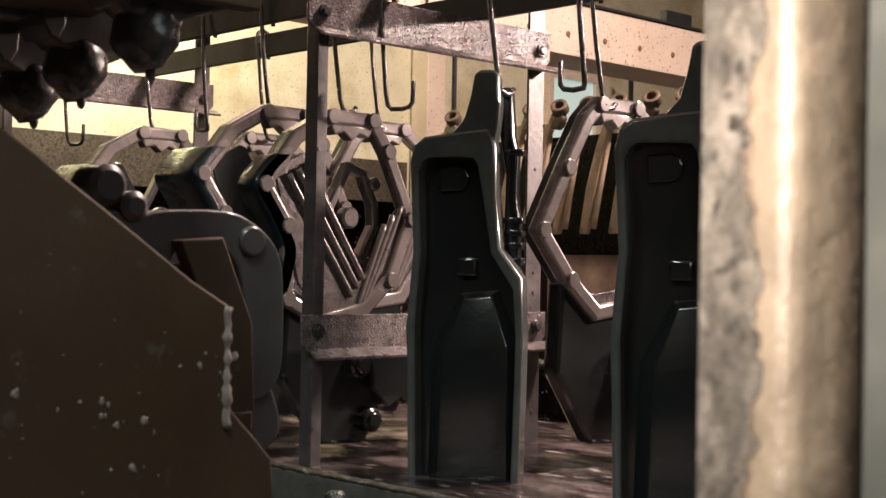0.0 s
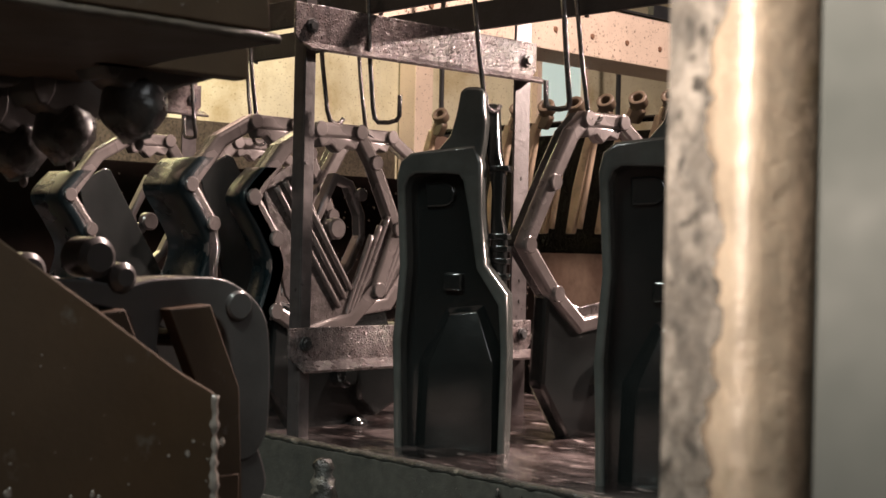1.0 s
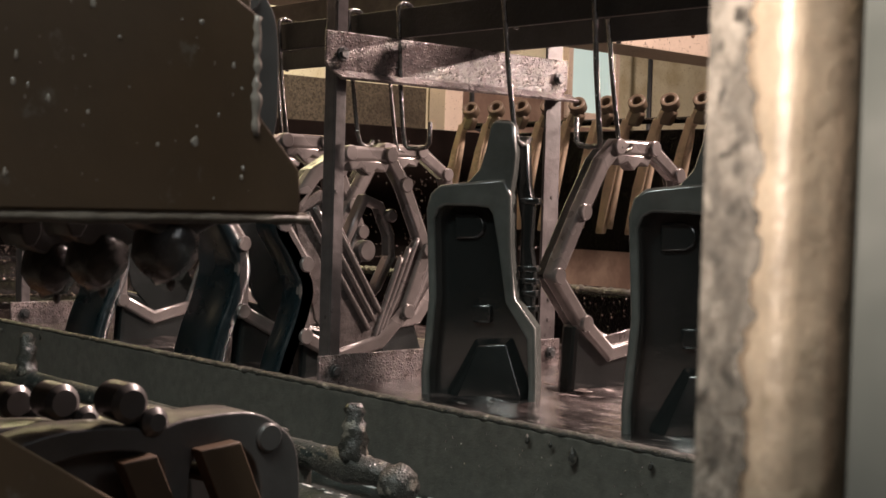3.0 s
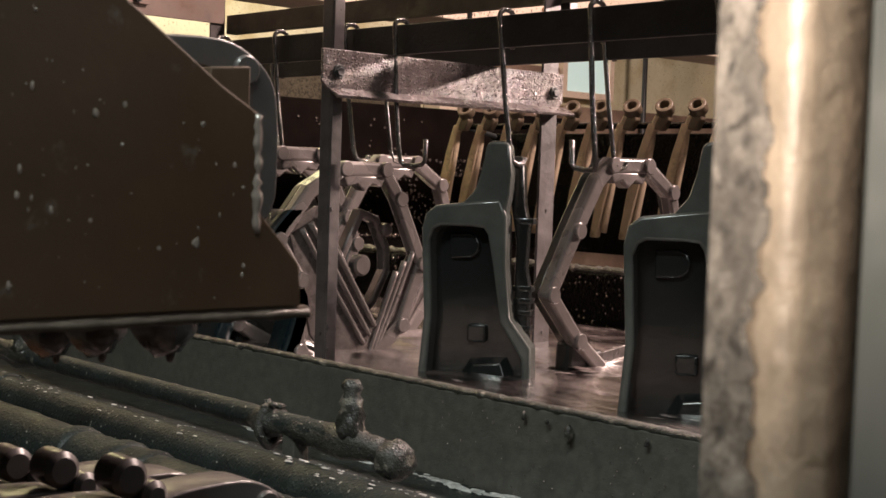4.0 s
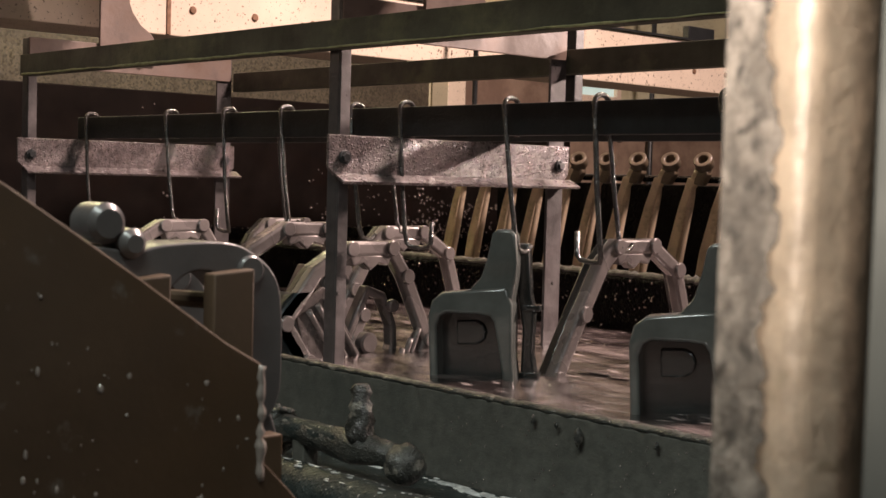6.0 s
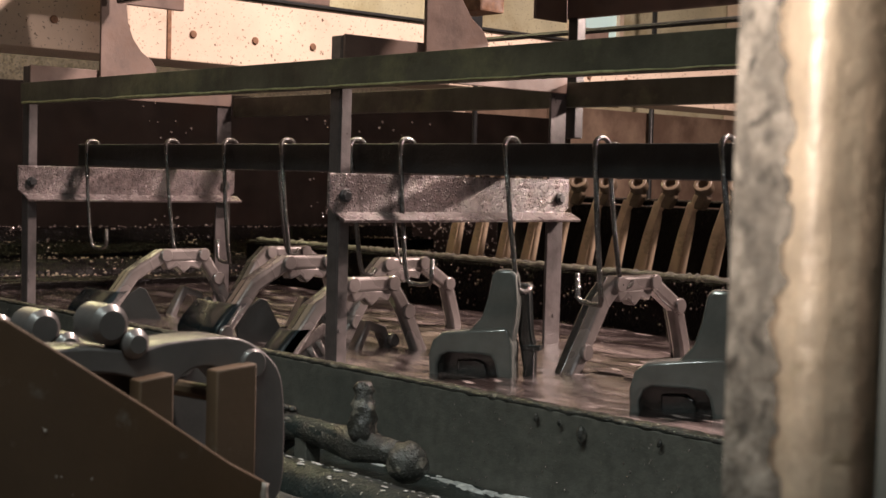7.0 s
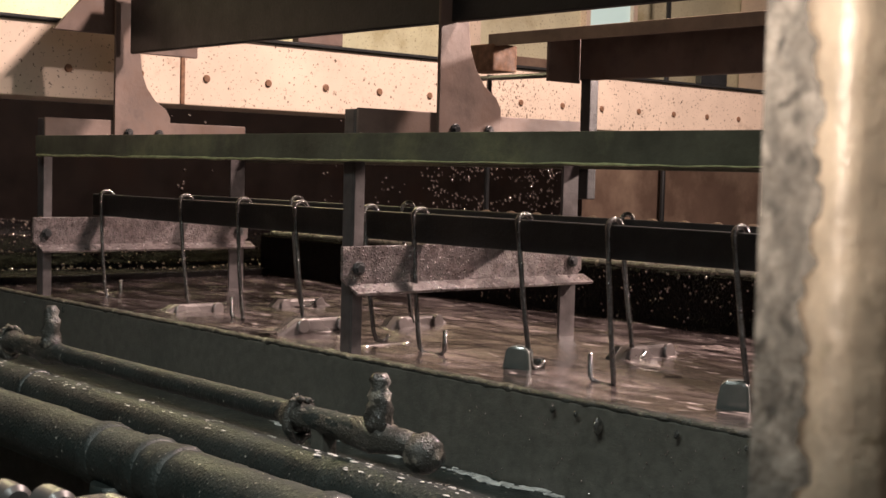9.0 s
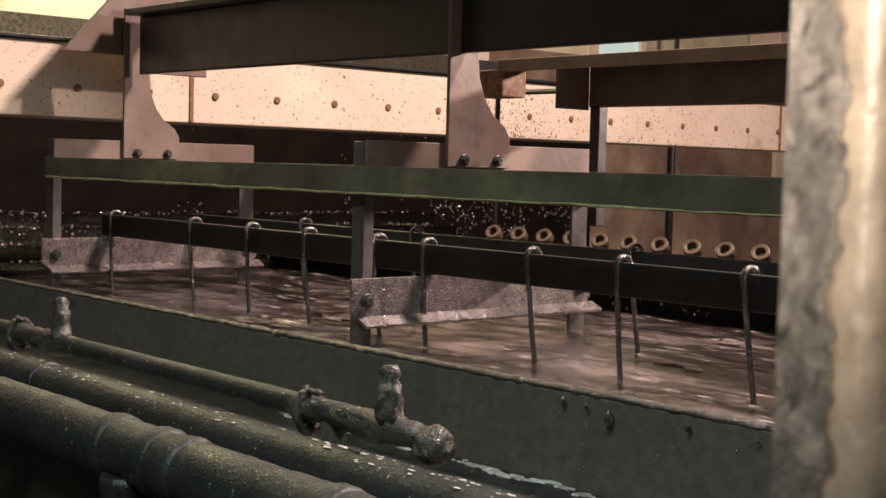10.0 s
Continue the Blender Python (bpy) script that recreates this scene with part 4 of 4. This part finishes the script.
def cast_arm():
    t = thing("cast_arm", "glossy wet grey cast arm resting on carrier prongs", "metal part", "cast arms on the carriers")

    def cast(name, path, w0, w1, bevel):
        loop = [(q.y, q.z) for q in catmull([(0.0, u, v) for u, v in path], 3)]
        return part(name, slab(bmesh.new(), loop, "x", w0, w1, bevel, 3), M_CAST, t, smooth=True)

    hoop = [(0.27, 0.150), (0.32, 0.172), (0.376, 0.188), (0.42, 0.189), (0.455, 0.185), (0.478, 0.189), (0.524, 0.190), (0.549, 0.182), (0.568, 0.165), (0.574, 0.141), (0.575, 0.10), (0.572, 0.075), (0.558, 0.060),
            (0.540, 0.064), (0.538, 0.09), (0.541, 0.125), (0.535, 0.152), (0.518, 0.168), (0.500, 0.170), (0.487, 0.163), (0.481, 0.150), (0.480, 0.10), (0.479, 0.02), (0.462, 0.02), (0.462, 0.10), (0.461, 0.155), (0.448, 0.168), (0.41, 0.173), (0.37, 0.166), (0.32, 0.148), (0.28, 0.130)]
    cast("hoop", hoop, -0.020, 0.020, 0.0065)
    cast("web", [(0.29, 0.14), (0.37, 0.172), (0.42, 0.178), (0.458, 0.170), (0.468, 0.10), (0.466, 0.03), (0.42, 0.03), (0.36, 0.08)], -0.012, 0.004, 0.003)
    cast("lug", [(0.535, 0.085), (0.560, 0.080), (0.574, 0.055), (0.576, 0.034), (0.560, 0.022), (0.525, 0.010), (0.50, 0.0), (0.47, 0.012), (0.47, 0.03), (0.52, 0.045)], -0.016, 0.016, 0.004)
    part("boss", disc(bmesh.new(), (0.006, 0.435, 0.203), "x", 0.0135, 0.016, 28, 0.004), M_CAST, t, smooth=False)
    part("boss", disc(bmesh.new(), (0.021, 0.545, 0.170), "x", 0.0105, 0.003, 20, 0.0015), M_CAST, t)
    part("collar", disc(bmesh.new(), (0.010, 0.452, 0.190), "x", 0.010, 0.016, 20, 0.004), M_CAST, t)
    part("foot", lump(bmesh.new(), (0.0, 0.497, -0.004), 0.0225, 1.0, 0.16, 1.05, 1.1, 3), M_FOOT, t, smooth=True)
    part("drip", lump(bmesh.new(), (0.0, 0.502, -0.029), 0.0035, 1.0, 0.1, 1.0, 1.6, 2), M_CAST, t, smooth=True)
    return t


M_CAST = mat("wet_cast_primer", (0.080, 0.073, 0.071), 0.42, grain=30, grain_amount=0.15, bump=0.10, bump_scale=45, coat=0.3)
M_RUN = mat("wet_paint_bead", (0.30, 0.26, 0.23), 0.12, grain=40, grain_amount=0.2, coat=0.8)
M_LIPEDGE = mat("greyed_plate_edge", (0.075, 0.058, 0.045), 0.5, grain=50, grain_amount=0.4, bump=0.4, coat=0.3)
carrier(1.584 - 0.31, 1.0)
carrier(1.584, 0.0)
_c = cast_arm()
_c.matrix_basis = pose(-0.80, -0.012, 1.56)
MOVING.append(_c)
for k, x, dz in ((0, -0.895, -0.012), (0, -0.968, -0.022), (-1, -0.80, 0), (-1, -0.895, -0.012), (-1, -0.968, -0.022)):
    MOVING.append(copy_thing(_c, pose(x, -0.012 - 0.027 * k, 1.56 + 0.315 * k * 0.984 + dz)))
strap = part("lowering_strap", boxed(-0.775, -0.755, 0.262, 0.292, 1.262, 5.36, 0.002), M_BROWN)
tagged(strap, "brown steel strap that carries the carrier plates", "strap")
MOVING.append(strap)


# ---- post beside the camera
def door_post():
    po = thing("door_post", "concrete door post with flaking cream paint", "post")
    prof = [(-0.2225, 0.311), (-0.219, 0.306), (-0.1915, 0.2962), (-0.1880, 0.2950), (-0.1815, 0.2962), (-0.1735, 0.3065), (-0.1735, 0.42), (-0.2225, 0.42)]
    part("core", slab(bmesh.new(), prof, "z", 0.0, 3.4, 0.0), M_BARE, po, "mottled bare concrete")
    # paint film with a ragged edge
    bm = bmesh.new()
    rows = []
    n = 900
    for i in range(n + 1):
        z = 1.18 + 0.5 * i / n
        e = -0.1975 + 0.0120 * noise.noise(Vector((0.3, 0, z * 24))) + 0.0075 * noise.noise(Vector((2, 0, z * 70))) + 0.0040 * noise.noise(Vector((5, 0, z * 230))) + 0.0012 * noise.noise(Vector((7, 0, z * 900)))
        e = min(e, -0.1925)
        wob = 0.0004 * noise.noise(Vector((9, 0, z * 45)))
        path = [(e, 0.2950 + (-0.1915 - e) * 0.31), (e * 0.5 - 0.0958, 0.2950 + (-0.1916 - e) * 0.155), (-0.1905, 0.2945), (-0.1890, 0.2938 + wob), (-0.1860, 0.2939 + wob), (-0.1830, 0.2946 + wob), (-0.1812, 0.2960), (-0.1775, 0.3006), (-0.1728, 0.3064)]
        rows.append([bm.verts.new((x, y, z)) for x, y in path])
    for i in range(n):
        for k in range(len(rows[0]) - 1):
            bm.faces.new((rows[i][k], rows[i][k + 1], rows[i + 1][k + 1], rows[i + 1][k]))
    bmesh.ops.solidify(bm, geom=bm.faces[:], thickness=0.0006)
    part("paint_film", bm, M_POST, po, "flaking cream paint film", smooth=True)
    return po


door_post()
frame_panel = part("door_panel", boxed(-0.1733, 0.3, 0.3062, 0.36, 0.0, 3.4, 0.002), M_GREYDOOR)
tagged(frame_panel, "flat grey enamelled door panel", "panel", kind="structure")


# ---- wet things behind the tank
def ledge_height(x, y):
    """Steps of the crusted ledge, each with a lumpy face."""
    k = (-3.52 - x) / 0.5
    step = (math.floor(k * 4 + 0.25 * noise.noise(Vector((y * 0.8, 0, 7)))) + min(1.0, (k * 4 % 1.0) * 3.0)) / 4
    return 1.03 + 0.17 * step + 0.010 * noise.noise(Vector((x * 16, y * 5, 1))) + 0.006 * noise.noise(Vector((x * 50, y * 24, 4)))


def wet_ledge():
    g = thing("wet_ledge", "crusted ledge shining with wet beads, shade painted black", "ledge")
    bm = bmesh.new()
    nx, ny = 60, 240
    rows = [[bm.verts.new((-3.52 - 0.5 * i / nx, 0.6 + 2.8 * j / ny, ledge_height(-3.52 - 0.5 * i / nx, 0.6 + 2.8 * j / ny))) for j in range(ny + 1)] for i in range(nx + 1)]
    for i in range(nx):
        for j in range(ny):
            bm.faces.new((rows[i][j], rows[i][j + 1], rows[i + 1][j + 1], rows[i + 1][j]))
    part("crust", bm, M_WETSHADE, g, smooth=True)
    part("front_sheet", boxed(-3.54, -3.525, 0.6, 3.4, 0.0, 1.02, 0.002), M_WETSHADE, g)
    bm = bmesh.new()
    rr = random.Random(3)
    for i in range(4200):
        x, y = -3.53 - 0.48 * rr.random(), rr.uniform(0.65, 3.35)
        if noise.noise(Vector((y * 2.6, x * 30, 2))) > 0.02:
            bead(bm, (x, y, ledge_height(x, y) + 0.001), 0.0018 + 0.0058 * rr.random() ** 2.2)
    tagged(part("wet_bead", bm, M_BEAD, g, "glinting wet beads", smooth=True), kind="stuff")
    return g


BALL = [(math.cos(2 * math.pi * k / 7) * math.sin(a), math.sin(2 * math.pi * k / 7) * math.sin(a), math.cos(a)) for a in (0.7, 1.57, 2.44) for k in range(7)]


def bead(bm, c, r):
    v = [bm.verts.new((c[0] + x * r, c[1] + y * r, c[2] + z * r)) for x, y, z in BALL]
    top, low = bm.verts.new((c[0], c[1], c[2] + r)), bm.verts.new((c[0], c[1], c[2] - r))
    for k in range(7):
        n = (k + 1) % 7
        bm.faces.new((top, v[k], v[n]))
        bm.faces.new((low, v[14 + n], v[14 + k]))
        for o in (0, 7):
            bm.faces.new((v[o + k], v[o + 7 + k], v[o + 7 + n], v[o + n]))


# wet beads given a metallic surface to force bright glints
M_BEAD = mat("metallic_glint_bead", (0.42, 0.35, 0.33), 0.1, metal=0.85, grain=30, coat=1.0)
wet_ledge()
bm = bmesh.new()
rr = random.Random(4)
for i in range(900):
    y, z = rr.uniform(3.5, 4.38), rr.uniform(1.06, 1.46)
    if noise.noise(Vector((y * 4, z * 14, 1))) > -0.12:
        bead(bm, (-4.0, y, z), 0.0028 + 0.0055 * rr.random() ** 1.8)
for i in range(110):
    bead(bm, (-4.0, rr.choice((2.4, 3.05, 3.3, 3.5)) + rr.gauss(0, 0.05), rr.uniform(1.1, 1.62)), rr.uniform(0.003, 0.007))
bm2 = bmesh.new()
for i in range(520):
    bead(bm2, (rr.uniform(-2.7, 0.2), 2.269, 1.075 + 0.105 * rr.random() ** 0.7), rr.uniform(0.0012, 0.0034))
tagged(part("wall_drop", bm2, M_BEAD, tank, "glinting wet drops", smooth=True), kind="stuff")
bm2 = bmesh.new()
rough_strip(bm2, (-3.3, 2.285, 1.188), (0.55, 2.285, 1.188), 0.012, 400, 8, 0.5)
part("back_rim", bm2, M_CRUST, tank, "grey crust along the back rim", smooth=True)
tagged(part("wall_bead", bm, M_BEAD, panel, "shining wet beads", smooth=True), kind="stuff")


bm = bmesh.new()
rr = random.Random(8)
for i in range(420):
    x = -0.45 - 0.75 * rr.random() ** 1.5
    bead(bm, (x, 1.1243, 1.112 - 0.17 * rr.random() ** 1.3), rr.uniform(0.0005, 0.0013))
tagged(part("wall_drop", bm, M_BEAD, tank, "glinting wet drops", smooth=True), kind="stuff")


# ---------------------------------------------------------------- what sinks
def motions():
    speed = 0.068
    times = [0, 0.1, 0.3] + [0.5 * i for i in range(1, 20)] + [9.7, 9.9, 10.0]
    for ob in MOVING:
        m = ob.matrix_basis.copy()
        walk(ob, [(t, Matrix.Translation((0, 0, -speed * t)) @ m) for t in times])
    for k, ob in enumerate(FOAM):
        m = ob.matrix_basis.copy()
        v = 0.012 + 0.006 * (k % 4)
        walk(ob, [(t, Matrix.Translation((v * t, 0.004 * math.sin(t + k), 0)) @ m) for t in times])


motions()
